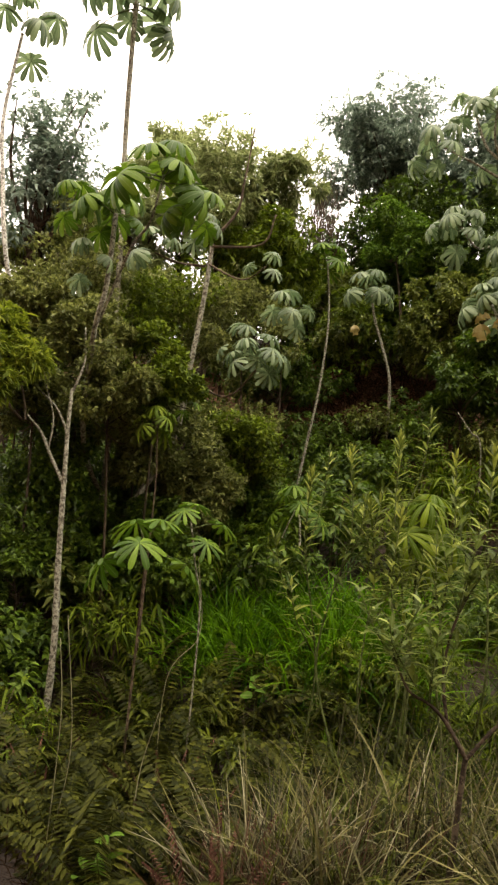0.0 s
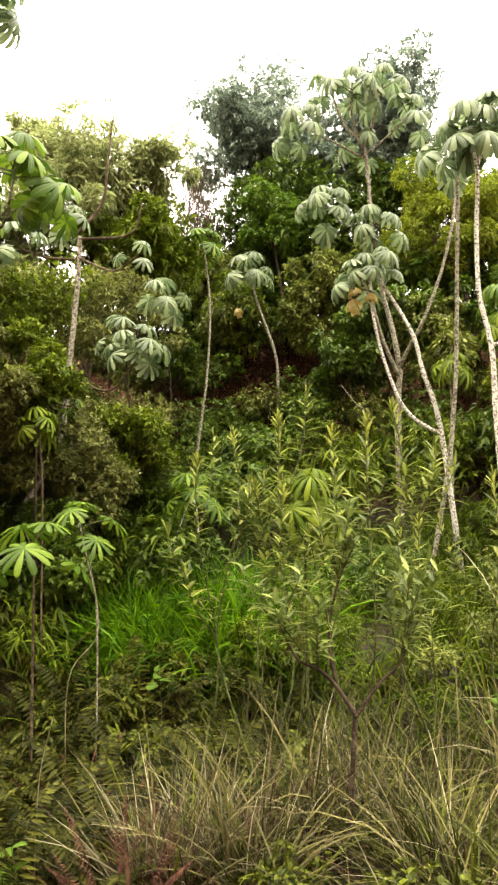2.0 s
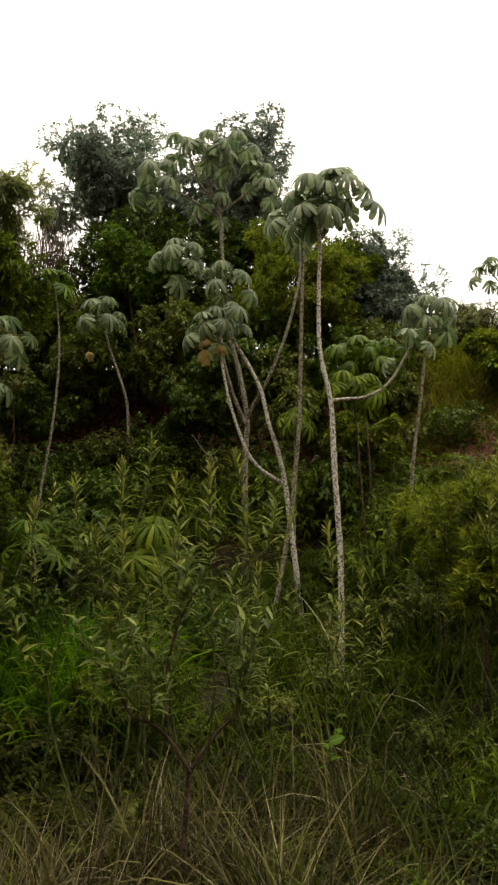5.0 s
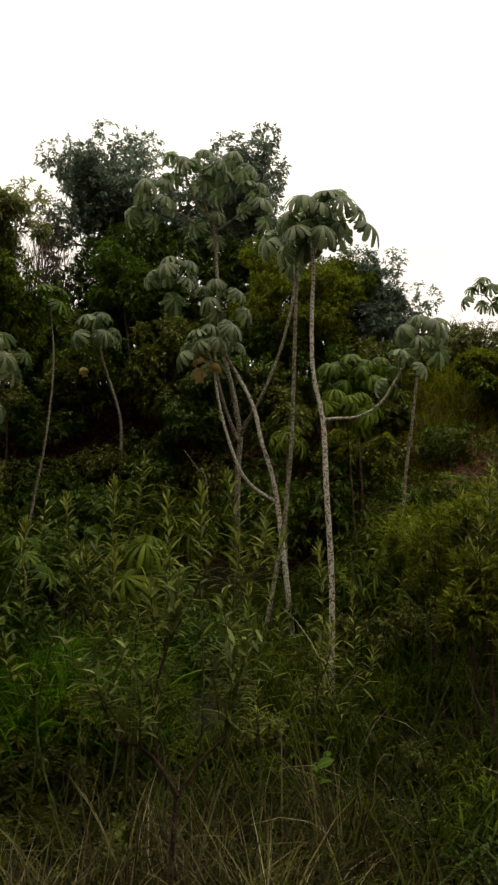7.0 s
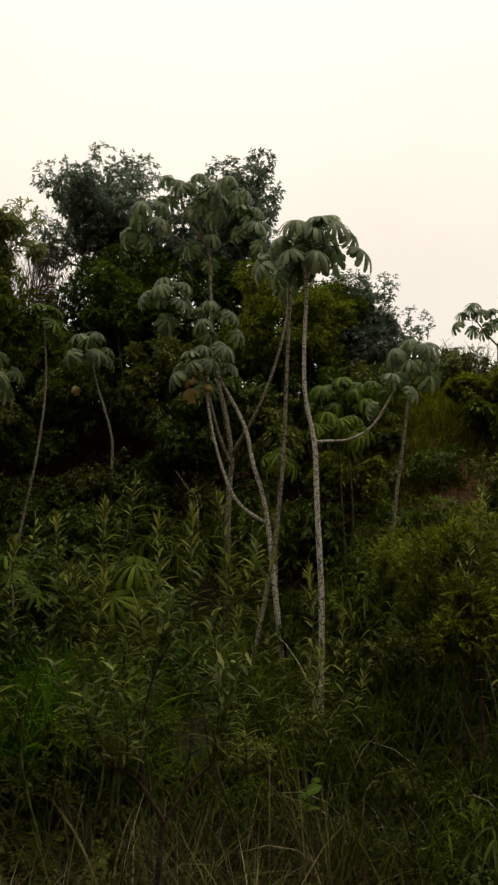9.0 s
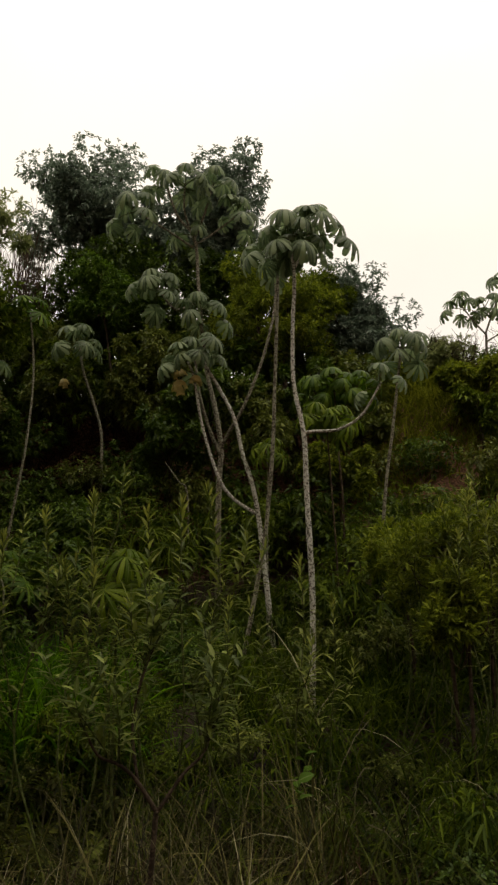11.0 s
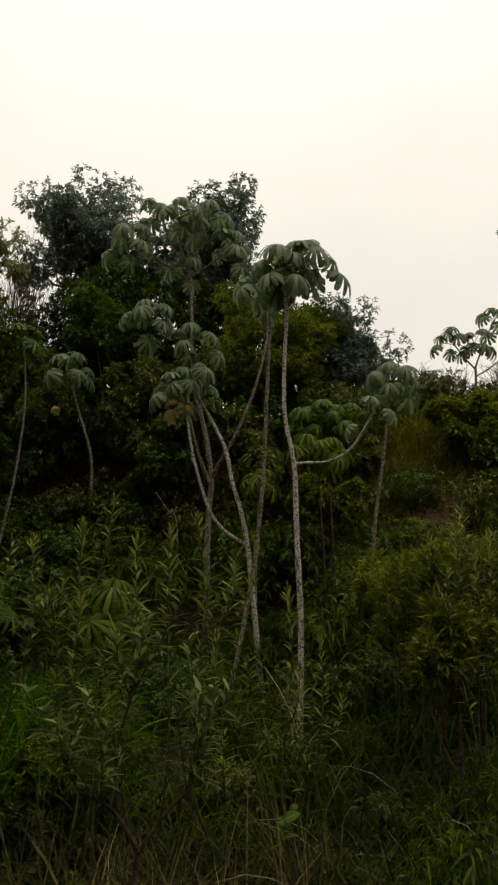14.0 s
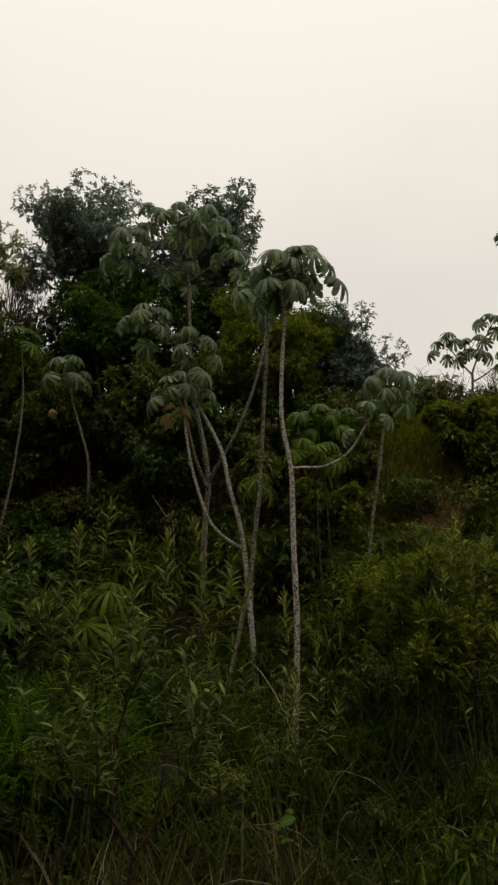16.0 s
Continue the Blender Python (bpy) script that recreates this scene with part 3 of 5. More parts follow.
cecropia("young cecropia with broad bright leaves behind the shoots",
         [([(-1.15, 5.00, 0.61), (-1.15, 5.00, 1.29), (-1.16, 5.00, 1.55)], 0.018, 0.012)], [((-1.16, 5.00, 1.62), 9, "lime", 0.75), ((-1.02, 5.05, 1.42), 5, "lime", 0.6)], GREEN_STEM, seed=53)

# trees of the dense left side
cecropia("spreading cecropia with dark forked limbs",
         [([(-4.50, 5.80, 0.28), (-4.47, 5.90, 0.95), (-4.34, 6.00, 1.42), (-4.04, 6.10, 1.98), (-3.95, 6.20, 2.42), (-3.90, 6.20, 2.95), (-3.85, 6.20, 3.38), (-3.80, 6.20, 3.94), (-3.78, 6.20, 4.37)], 0.062, 0.04),
          ([(-3.84, 6.20, 4.12), (-4.14, 6.10, 4.15), (-4.38, 6.00, 4.24)], 0.024, 0.012),
          ([(-3.81, 6.20, 4.40), (-3.58, 6.30, 4.75), (-3.52, 6.30, 5.12), (-3.51, 6.40, 5.78)], 0.03, 0.012),
          ([(-3.81, 6.20, 4.34), (-3.20, 6.20, 4.32), (-3.06, 6.20, 4.63)], 0.026, 0.012),
          ([(-3.82, 6.20, 4.15), (-3.28, 6.00, 3.87), (-2.98, 5.90, 3.95)], 0.02, 0.01),
          ([(-3.90, 6.20, 2.97), (-3.46, 6.00, 2.68), (-3.24, 6.00, 2.69), (-2.98, 5.90, 2.91)], 0.02, 0.012)],
         [((-4.38, 6.00, 4.27), 4, "flat", 0.7), ((-4.00, 6.20, 4.67), 5, "flat", 0.62), ((-2.98, 5.90, 3.06), 8, "flat", 0.66), ((-2.98, 5.90, 3.95), 3, "flat", 0.5), ((-2.86, 6.30, 3.66), 6, "flat", 0.64), ((-3.24, 6.10, 3.26), 4, "flat", 0.6), ((-3.77, 6.00, 2.57), 3, "bright", 0.4)], BARK_GREY, seed=32, limb_bark=TWIG)
cecropia("small cecropia with drooping fresh leaves in the thicket",
         [([(-3.59, 5.30, 1.51), (-3.62, 5.30, 2.01), (-3.65, 5.30, 2.27)], 0.014, 0.009)], [((-3.65, 5.30, 2.31), 7, "lime", 0.55)], TWIG, seed=56)
cecropia("leaning cecropia with wide drooping umbrella leaves",
         [([(-4.71, 6.50, 1.05), (-4.67, 5.60, 1.98), (-4.10, 4.80, 2.93), (-3.95, 4.70, 3.36), (-3.94, 4.70, 4.04)], 0.045, 0.034),
          ([(-4.02, 4.75, 3.07), (-3.59, 4.50, 3.61), (-3.29, 4.30, 3.72), (-3.14, 4.20, 4.05)], 0.02, 0.014)],
         [((-3.08, 4.10, 4.01), 9, "green", 0.85), ((-3.95, 4.70, 4.09), 7, "green", 0.8), ((-4.29, 4.60, 4.18), 5, "green", 0.7), ((-2.90, 4.40, 3.87), 4, "green", 0.65), ((-4.08, 4.60, 3.59), 3, "grey", 0.6)], BARK_GREY, seed=35)
cecropia("tall cecropia with large hanging leaves against the sky",
         [([(-4.83, 6.20, 2.04), (-4.94, 6.20, 3.60), (-5.00, 6.20, 4.55), (-5.11, 6.20, 5.75), (-5.17, 6.20, 6.76), (-5.20, 6.20, 7.60)], 0.055, 0.045)],
         [((-5.22, 6.20, 7.60), 12, "grey", 1.3)], BARK_GREY, seed=38)
cecropia("pale cecropia trunk with a dead side limb",
         [([(-3.95, 4.60, 0.26), (-4.01, 4.60, 0.94), (-4.06, 4.60, 1.65), (-4.13, 4.65, 2.09), (-4.18, 4.70, 2.45)], 0.052, 0.022),
          ([(-4.07, 4.60, 1.62), (-4.24, 4.60, 1.85), (-4.38, 4.60, 2.05), (-4.55, 4.60, 2.19)], 0.028, 0.012),
          ([(-4.13, 4.65, 2.06), (-4.29, 4.65, 2.28), (-4.46, 4.60, 2.42)], 0.02, 0.008),
          ([(-4.18, 4.70, 2.40), (-4.12, 4.75, 2.71), (-4.20, 4.80, 3.04)], 0.02, 0.009),
          ([(-4.27, 4.60, 1.89), (-4.26, 4.60, 2.17), (-4.39, 4.60, 2.47)], 0.014, 0.007)],
         [], BARK_GREY, seed=41)
cecropia("cecropia trunk rising out of the thicket edge",
         [([(-6.15, 6.40, 2.56), (-5.85, 5.40, 3.89), (-6.14, 5.40, 5.10), (-6.24, 5.40, 5.80), (-6.13, 5.40, 6.76)], 0.05, 0.03)],
         [((-6.07, 5.40, 6.88), 5, "grey", 1.1)], BARK_WHITE, seed=42)
cecropia("cecropia seedling with bright fingered leaves",
         [([(-2.85, 4.10, 0.18), (-2.85, 4.10, 0.79), (-2.85, 4.10, 1.16)], 0.016, 0.010)], [((-2.86, 4.10, 1.24), 5, "bright", 0.75)], TWIG, seed=44)
cecropia("thin cecropia seedling beside the bright one",
         [([(-2.59, 4.50, 0.71), (-2.67, 4.50, 1.11), (-2.77, 4.50, 1.52)], 0.012, 0.008)], [((-2.72, 4.50, 1.40), 5, "bright", 0.62)], BARK_GREY, seed=47)
cecropia("cecropia sapling with a crooked stem in green grass",
         [([(-3.76, 6.80, 0.51), (-3.42, 6.80, 0.85), (-3.02, 6.80, 1.07), (-2.82, 6.80, 1.49), (-2.77, 6.80, 1.60)], 0.016, 0.01),
          ([(-2.68, 6.80, 1.13), (-2.71, 6.80, 1.48), (-2.76, 6.80, 1.60)], 0.02, 0.014)],
         [((-2.76, 6.80, 1.66), 8, "bright", 0.7)], BARK_WHITE, seed=50)


# ---- broadleaf trees ----
def broadleaf(label, foot_xy, centre, radii, mat, clumps, per_blob, leaf, width, per=6, seed=0, bark=None, girth=0.09, droop=0.3, spread=1.0, size=0.42, flat=0.85, inner=0.35):
    rng = np.random.default_rng(seed)
    base = Vector((foot_xy[0], foot_xy[1], ground_z(*foot_xy) - 0.05))
    tree = thing("broadleaf_tree", base, label, "tree", "broadleaf trees on the ridge")
    blobs = blobs_of(rng, centre, radii, clumps, size, inner)
    c = np.array(centre) - np.array(base)
    low = c * np.array([0.6, 0.6, 1.0]) - np.array([0, 0, radii[2] * 0.75])
    low[2] = max(low[2], 0.3)
    v, f = tube([(0, 0, 0), tuple(low * 0.5 + rng.normal(0, 0.05, 3)), tuple(low), tuple(c)], girth, girth * 0.45, 8, 5, 0.04, seed)
    part("trunk", mesh_of("trunk", v, f, bark or BARK_DARK), tree)
    for b in blobs[: min(12, len(blobs))]:
        e = np.array(b[:3]) - np.array(base)
        mid = low * 0.5 + e * 0.5 + rng.normal(0, 0.12, 3)
        v, f = tube([tuple(low + (c - low) * rng.uniform(0, 0.6)), tuple(mid), tuple(e)], girth * 0.4, girth * 0.1, 6, 4, 0.04, seed)
        part("limb", mesh_of("limb", v, f, bark or BARK_DARK), tree)
    tips, ways = crown_points(rng, blobs, per_blob, flat)
    v, f, u = whorls(rng, tips, ways, per, leaf, width, spread, droop, False, leaf * 0.8)
    part("crown", mesh_of("crown", v - np.array(base), f, mat, u), tree)
    return tree


broadleaf("large dark blue-green broadleaf tree with a rounded crown", (-3.3, 13.6), (-3.67, 13.00, 9.05), (1.8, 1.2, 1.9), LEAF_HAZE_BLUE, 70, 75, 0.10, 0.042, 7, 101, size=0.36, inner=0.15)
broadleaf("dark broadleaf tree with upright leafy sprays", (-1.2, 13.6), (-1.15, 13.00, 9.22), (1.35, 1.1, 1.7), LEAF_HAZE_BLUE, 50, 75, 0.10, 0.042, 7, 102, size=0.36, inner=0.15)
broadleaf("dark leafy undercrown below the large tree", (-2.6, 12.9), (-2.97, 12.70, 7.27), (2.2, 0.8, 1.2), LEAF_DEEP, 30, 75, 0.095, 0.04, 7, 103, None, 0.03, size=0.55)
broadleaf("deep green tree closing the ridge line", (-0.6, 13.0), (-0.79, 12.60, 7.18), (1.3, 0.7, 1.1), LEAF_DEEP, 24, 65, 0.095, 0.04, 7, 117, None, 0.03, size=0.5)
broadleaf("dense dark lower crown under the upright sprays", (-0.9, 13.4), (-1.42, 13.00, 8.57), (1.0, 0.6, 0.95), LEAF_HAZE_BLUE, 30, 60, 0.10, 0.045, 7, 119, None, 0.03, size=0.5)
broadleaf("dark crown filling between the large trees", (-1.9, 13.5), (-2.20, 13.10, 8.27), (0.85, 0.5, 0.9), LEAF_HAZE_BLUE, 24, 60, 0.10, 0.045, 7, 116, None, 0.03, size=0.5)
broadleaf("olive green tree below the ridge sky", (1.3, 12.5), (0.85, 12.30, 6.75), (0.75, 0.6, 0.85), LEAF_OLIVE, 20, 75, 0.09, 0.03, 7, 118)
broadleaf("round green tree in front of a darker crown", (-2.9, 12.0), (-3.24, 11.80, 6.77), (0.8, 0.6, 0.75), LEAF_GREEN, 20, 85, 0.085, 0.034, 7, 104, None, 0.03)
broadleaf("olive-yellow feathery tree behind pale trunks", (0.4, 11.6), (0.04, 11.50, 6.08), (1.2, 0.7, 1.4), LEAF_RIDGE, 40, 85, 0.09, 0.028, 8, 105)
broadleaf("dark grey-green tree on the ridge", (2.0, 13.2), (1.58, 12.80, 6.32), (1.2, 0.8, 1.45), LEAF_HAZE_BLUE, 56, 60, 0.095, 0.036, 7, 106)
broadleaf("low light shrubby tree at the ridge end", (3.0, 12.8), (3.05, 12.60, 5.55), (0.5, 0.5, 0.4), LEAF_HAZE_LIGHT, 16, 40, 0.10, 0.035, 7, 107)
broadleaf("airy small-leaved tree on the ridge end", (3.6, 12.8), (3.45, 12.60, 5.75), (0.5, 0.4, 0.45), LEAF_HAZE_LIGHT, 14, 20, 0.08, 0.03, 6, 127, None, 0.02)
broadleaf("tree with small leaves reaching above the ridge", (6.6, 12.6), (5.05, 12.00, 9.10), (0.5, 0.5, 0.45), LEAF_HAZE_BLUE, 9, 35, 0.10, 0.04, 6, 108)
broadleaf("light green tree with whorled leaves in pale sky", (-7.2, 9.6), (-5.32, 9.00, 6.42), (1.5, 0.9, 1.4), LEAF_HAZE_LIGHT, 38, 46, 0.14, 0.034, 8, 110)
broadleaf("airy light tree with whorled leaves beside the sky gap", (-6.4, 9.8), (-4.48, 9.60, 6.76), (0.75, 0.6, 1.0), LEAF_HAZE_LIGHT, 20, 34, 0.14, 0.034, 8, 114, None, 0.03)
broadleaf("airy light tree top behind umbrella leaves", (-8.0, 9.6), (-6.43, 9.30, 7.29), (0.9, 0.6, 0.8), LEAF_HAZE_LIGHT, 22, 34, 0.14, 0.034, 8, 115, None, 0.03)
broadleaf("olive tree filling the gap between trunks", (-6.0, 9.4), (-4.71, 9.20, 5.43), (1.3, 0.8, 0.9), LEAF_OLIVE, 26, 50, 0.13, 0.04, 7, 111)
broadleaf("open grey-leaved tree with dark branches in the sky", (-7.4, 7.2), (-7.07, 7.00, 6.06), (1.15, 0.8, 1.7), LEAF_HAZE_BLUE, 60, 20, 0.11, 0.045, 6, 112, size=0.34, inner=0.1)
broadleaf("grey-green tree behind the open crown", (-7.6, 7.8), (-7.37, 7.40, 5.17), (1.0, 0.7, 0.8), LEAF_MID, 18, 50, 0.10, 0.036, 7, 170)
broadleaf("light green tree behind umbrella leaves", (-7.2, 8.8), (-6.51, 8.40, 5.61), (1.2, 0.7, 1.1), LEAF_HAZE_LIGHT, 24, 45, 0.13, 0.038, 8, 171)
broadleaf("light tree top beside the tall cecropia", (-8.4, 9.2), (-7.77, 8.80, 6.08), (1.0, 0.7, 0.9), LEAF_HAZE_LIGHT, 18, 45, 0.12, 0.038, 8, 172)
broadleaf("dark tree closing the gap over the bank", (-4.2, 12.9), (-3.47, 12.50, 5.14), (1.0, 0.6, 0.9), LEAF_DEEP, 18, 50, 0.11, 0.042, 7, 173)
broadleaf("dark tree over the brown bank edge", (-5.4, 12.9), (-4.75, 12.50, 5.72), (0.9, 0.6, 0.8), LEAF_MID, 16, 50, 0.11, 0.042, 7, 174)
broadleaf("yellow-green shrubby tree at the edge of the thicket", (-4.6, 4.4), (-4.62, 4.20, 2.68), (0.45, 0.4, 0.5), LEAF_RIDGE, 16, 40, 0.10, 0.026, 7, 113, None, 0.04)
for i, (c, r, mt) in enumerate((((-4.17, 6.00, 2.14), 0.5, LEAF_DULL), ((-3.81, 6.50, 1.80), 0.55, LEAF_DULL), ((-4.37, 5.90, 2.54), 0.5, LEAF_DULL), ((-3.62, 7.20, 2.21), 0.5, LEAF_OLIVE), ((-5.96, 6.00, 3.57), 0.85, LEAF_DULL), ((-5.78, 6.60, 4.19), 0.9, LEAF_DULL), ((-5.01, 6.70, 3.62), 0.9, LEAF_OLIVE), ((-4.65, 7.30, 3.79), 0.85, LEAF_DULL),
                                ((-4.16, 7.90, 4.03), 0.8, LEAF_DULL), ((-4.50, 9.90, 5.31), 0.8, LEAF_OLIVE), ((-5.37, 5.60, 2.18), 0.8, LEAF_DEEP), ((-4.78, 6.60, 2.49), 0.8, LEAF_DULL),
                                ((-4.07, 7.60, 2.33), 0.75, LEAF_DULL), ((-5.25, 5.40, 1.17), 0.7, LEAF_DEEP), ((-4.98, 6.30, 1.53), 0.8, LEAF_DEEP), ((-4.21, 7.00, 1.57), 0.6, LEAF_DEEP), ((-4.87, 4.90, 2.48), 0.42, LEAF_DULL), ((-4.21, 5.20, 2.55), 0.5, LEAF_DULL), ((-3.96, 5.60, 2.81), 0.45, LEAF_OLIVE), ((-4.77, 5.40, 3.17), 0.5, LEAF_DULL), ((-5.45, 5.30, 3.34), 0.5, LEAF_DULL), ((-4.82, 5.50, 1.61), 0.5, LEAF_DEEP), ((-4.79, 4.90, 0.84), 0.4, LEAF_DEEP), ((-4.22, 5.60, 0.83), 0.4, LEAF_DEEP), ((-4.21, 6.20, 1.29), 0.45, LEAF_DEEP), ((-3.71, 5.90, 0.94), 0.35, LEAF_DEEP), ((-3.70, 7.60, 1.78), 0.5, LEAF_DEEP))):
    broadleaf("dense dull green thicket tree among the trunks", (c[0], c[1] + 0.3), c, (r * 1.25, r * 0.8, r * 1.15), mt, 18, 84, 0.064, 0.030, 6, 120 + i, None, 0.016, 0.12, 1.0)
for i, (c, r, mt) in enumerate((((-2.12, 11.20, 4.67), 0.75, LEAF_MID), ((-1.63, 10.40, 3.70), 0.7, LEAF_DEEP), ((-3.76, 11.60, 4.93), 0.7, LEAF_MID), ((-4.66, 10.60, 3.86), 0.75, LEAF_DEEP),
                                ((-1.02, 10.60, 4.35), 0.8, LEAF_DEEP), ((-0.20, 10.40, 3.83), 0.8, LEAF_MID), ((-1.99, 11.30, 5.36), 0.7, LEAF_MID), ((0.91, 9.30, 3.03), 0.55, LEAF_RIDGE),
                                ((0.73, 10.90, 4.41), 0.8, LEAF_DEEP), ((1.45, 10.90, 4.02), 0.5, LEAF_MID), ((2.29, 12.30, 5.08), 0.5, LEAF_RIDGE), ((-4.35, 11.90, 5.82), 0.8, LEAF_MID), ((-5.13, 12.00, 5.64), 0.7, LEAF_OLIVE), ((-3.48, 12.70, 5.85), 0.85, LEAF_DEEP), ((-3.63, 12.95, 6.35), 0.9, LEAF_DEEP), ((-2.43, 12.80, 5.86), 0.85, LEAF_DEEP), ((-4.39, 12.70, 5.75), 0.85, LEAF_MID), ((-1.34, 12.60, 6.01), 0.8, LEAF_DEEP), ((-3.77, 12.70, 6.71), 0.7, LEAF_DEEP), ((-2.51, 12.80, 6.77), 0.8, LEAF_DEEP), ((-1.71, 12.60, 5.38), 0.75, LEAF_DEEP), ((-0.10, 12.80, 7.05), 0.75, LEAF_RIDGE), ((-0.09, 12.30, 5.19), 0.7, LEAF_MID))):
    broadleaf("leafy thicket tree growing on the bank", (c[0], c[1] + 0.15), c, (r * 1.2, r * 0.7, r), mt, 15, 56, 0.10, 0.042, 6, 140 + i, None, 0.03)


for i in range(9):
    x = -6.8 + 1.45 * i
    h = 1.15 if x < 2.0 else 0.45
    c = (x, 14.4, ground_z(x, 14.4) + h * 0.85)
    broadleaf("low dense tree along the back of the ridge", (x, 14.5), c, (1.2, 0.5, h), (LEAF_DEEP, LEAF_MID)[i % 2], 18, 44, 0.10, 0.05, 6, 180 + i, None, 0.03, size=0.6)


for i, (c, r) in enumerate((((1.38, 5.80, 1.70), 0.42), ((1.87, 6.10, 1.78), 0.45), ((1.20, 6.60, 1.69), 0.34), ((1.44, 5.40, 1.34), 0.3))):
    broadleaf("small bushy tree with yellow-green lance leaves", (c[0] + 0.05, c[1]), c, (r * 1.45, r, r * 1.15), LEAF_RIDGE, 20, 34, 0.08, 0.021, 7, 220 + i, None, 0.02, 0.1, 0.8)
for i, (c, r, mt) in enumerate((((3.10, 11.30, 4.85), 0.36, LEAF_RIDGE), ((3.15, 12.40, 5.28), 0.38, LEAF_RIDGE), ((3.66, 11.20, 4.80), 0.5, LEAF_RIDGE), ((4.15, 11.40, 4.95), 0.5, LEAF_RIDGE), ((3.38, 10.95, 4.30), 0.34, LEAF_OLIVE), ((3.85, 10.80, 4.05), 0.42, LEAF_OLIVE), ((2.25, 12.60, 5.45), 0.4, LEAF_RIDGE))):
    broadleaf("light leafy tree on the grassy ridge end", (c[0], c[1] + 0.1), c, (r * 1.2, r * 0.8, r), mt, 12, 44, 0.11, 0.036, 7, 230 + i, None, 0.025)


def bare_shrub(label, base, height, width, seed):
    """A leafless shrub of many fine upright twigs."""
    rng = np.random.default_rng(seed)
    ob = thing("bare_shrub", base, label, "shrub")
    for i in range(6):
        pieces = []
        a = rng.uniform(0, TAU)
        top = np.array([math.cos(a) * width * rng.uniform(0.1, 0.6), math.sin(a) * width * 0.5, height * rng.uniform(0.55, 0.8)])
        pieces.append(tube([(0, 0, 0), tuple(top * 0.5 + rng.normal(0, 0.06, 3)), tuple(top)], 0.016, 0.007, 5, 4))
        for k in range(26):
            s = top * rng.uniform(0.25, 1.0)
            e = s + np.array([rng.normal(0, 0.25) * width, rng.normal(0, 0.2) * width, rng.uniform(0.25, 0.6) * height * 0.7])
            pieces.append(tube([tuple(s), tuple((s + e) / 2 + rng.normal(0, 0.05, 3)), tuple(e)], 0.006, 0.0025, 4, 3))
        v, f = joined(pieces)
        part("branch", mesh_of("branch", v, f, TWIG), ob)


for at, h, sd in (((-4.80, 12.40, 6.70), 3.7, 1), ((-5.34, 12.60, 6.80), 3.5, 2), ((-4.50, 12.50, 6.74), 3.2, 3), ((-5.76, 12.50, 6.76), 3.3, 4), ((3.45, 12.60, 5.0), 1.05, 5), ((4.75, 12.70, 5.0), 1.3, 6)):
    bare_shrub("leafless grey-brown shrub of fine upright twigs", (at[0], at[1], ground_z(at[0], at[1]) - 0.05), h, 0.9, sd)


# ---- undergrowth ----
def shrub_model(label, height, width, mat, leaf, lw, clumps, per_blob, per, seed, fine=False, droop=0.35, spread=1.0, stems=4, stem_mat=None, name="shrub"):
    rng = np.random.default_rng(seed)
    ob = thing(name, (0, 0, 0), label, name.replace("_", " "), "undergrowth of the slope")
    blobs = blobs_of(rng, (0, 0, height * 0.56), (width * 0.5, width * 0.5, height * 0.46), clumps, 0.5)
    for i in range(stems):
        e = np.array(blobs[i][:3])
        v, f = tube([(rng.normal(0, 0.03), rng.normal(0, 0.03), -0.1), tuple(e * np.array([0.4, 0.4, 0.5])), tuple(e)], 0.013, 0.005, 5, 4, 0.03, i)
        part("stem", mesh_of("stem", v, f, stem_mat or TWIG), ob)
    tips, ways = crown_points(rng, blobs, per_blob)
    v, f, u = whorls(rng, tips, ways, per, leaf, lw, spread, droop, fine, leaf * 0.8)
    part("foliage", mesh_of("foliage", v, f, mat, u), ob)
    return ob


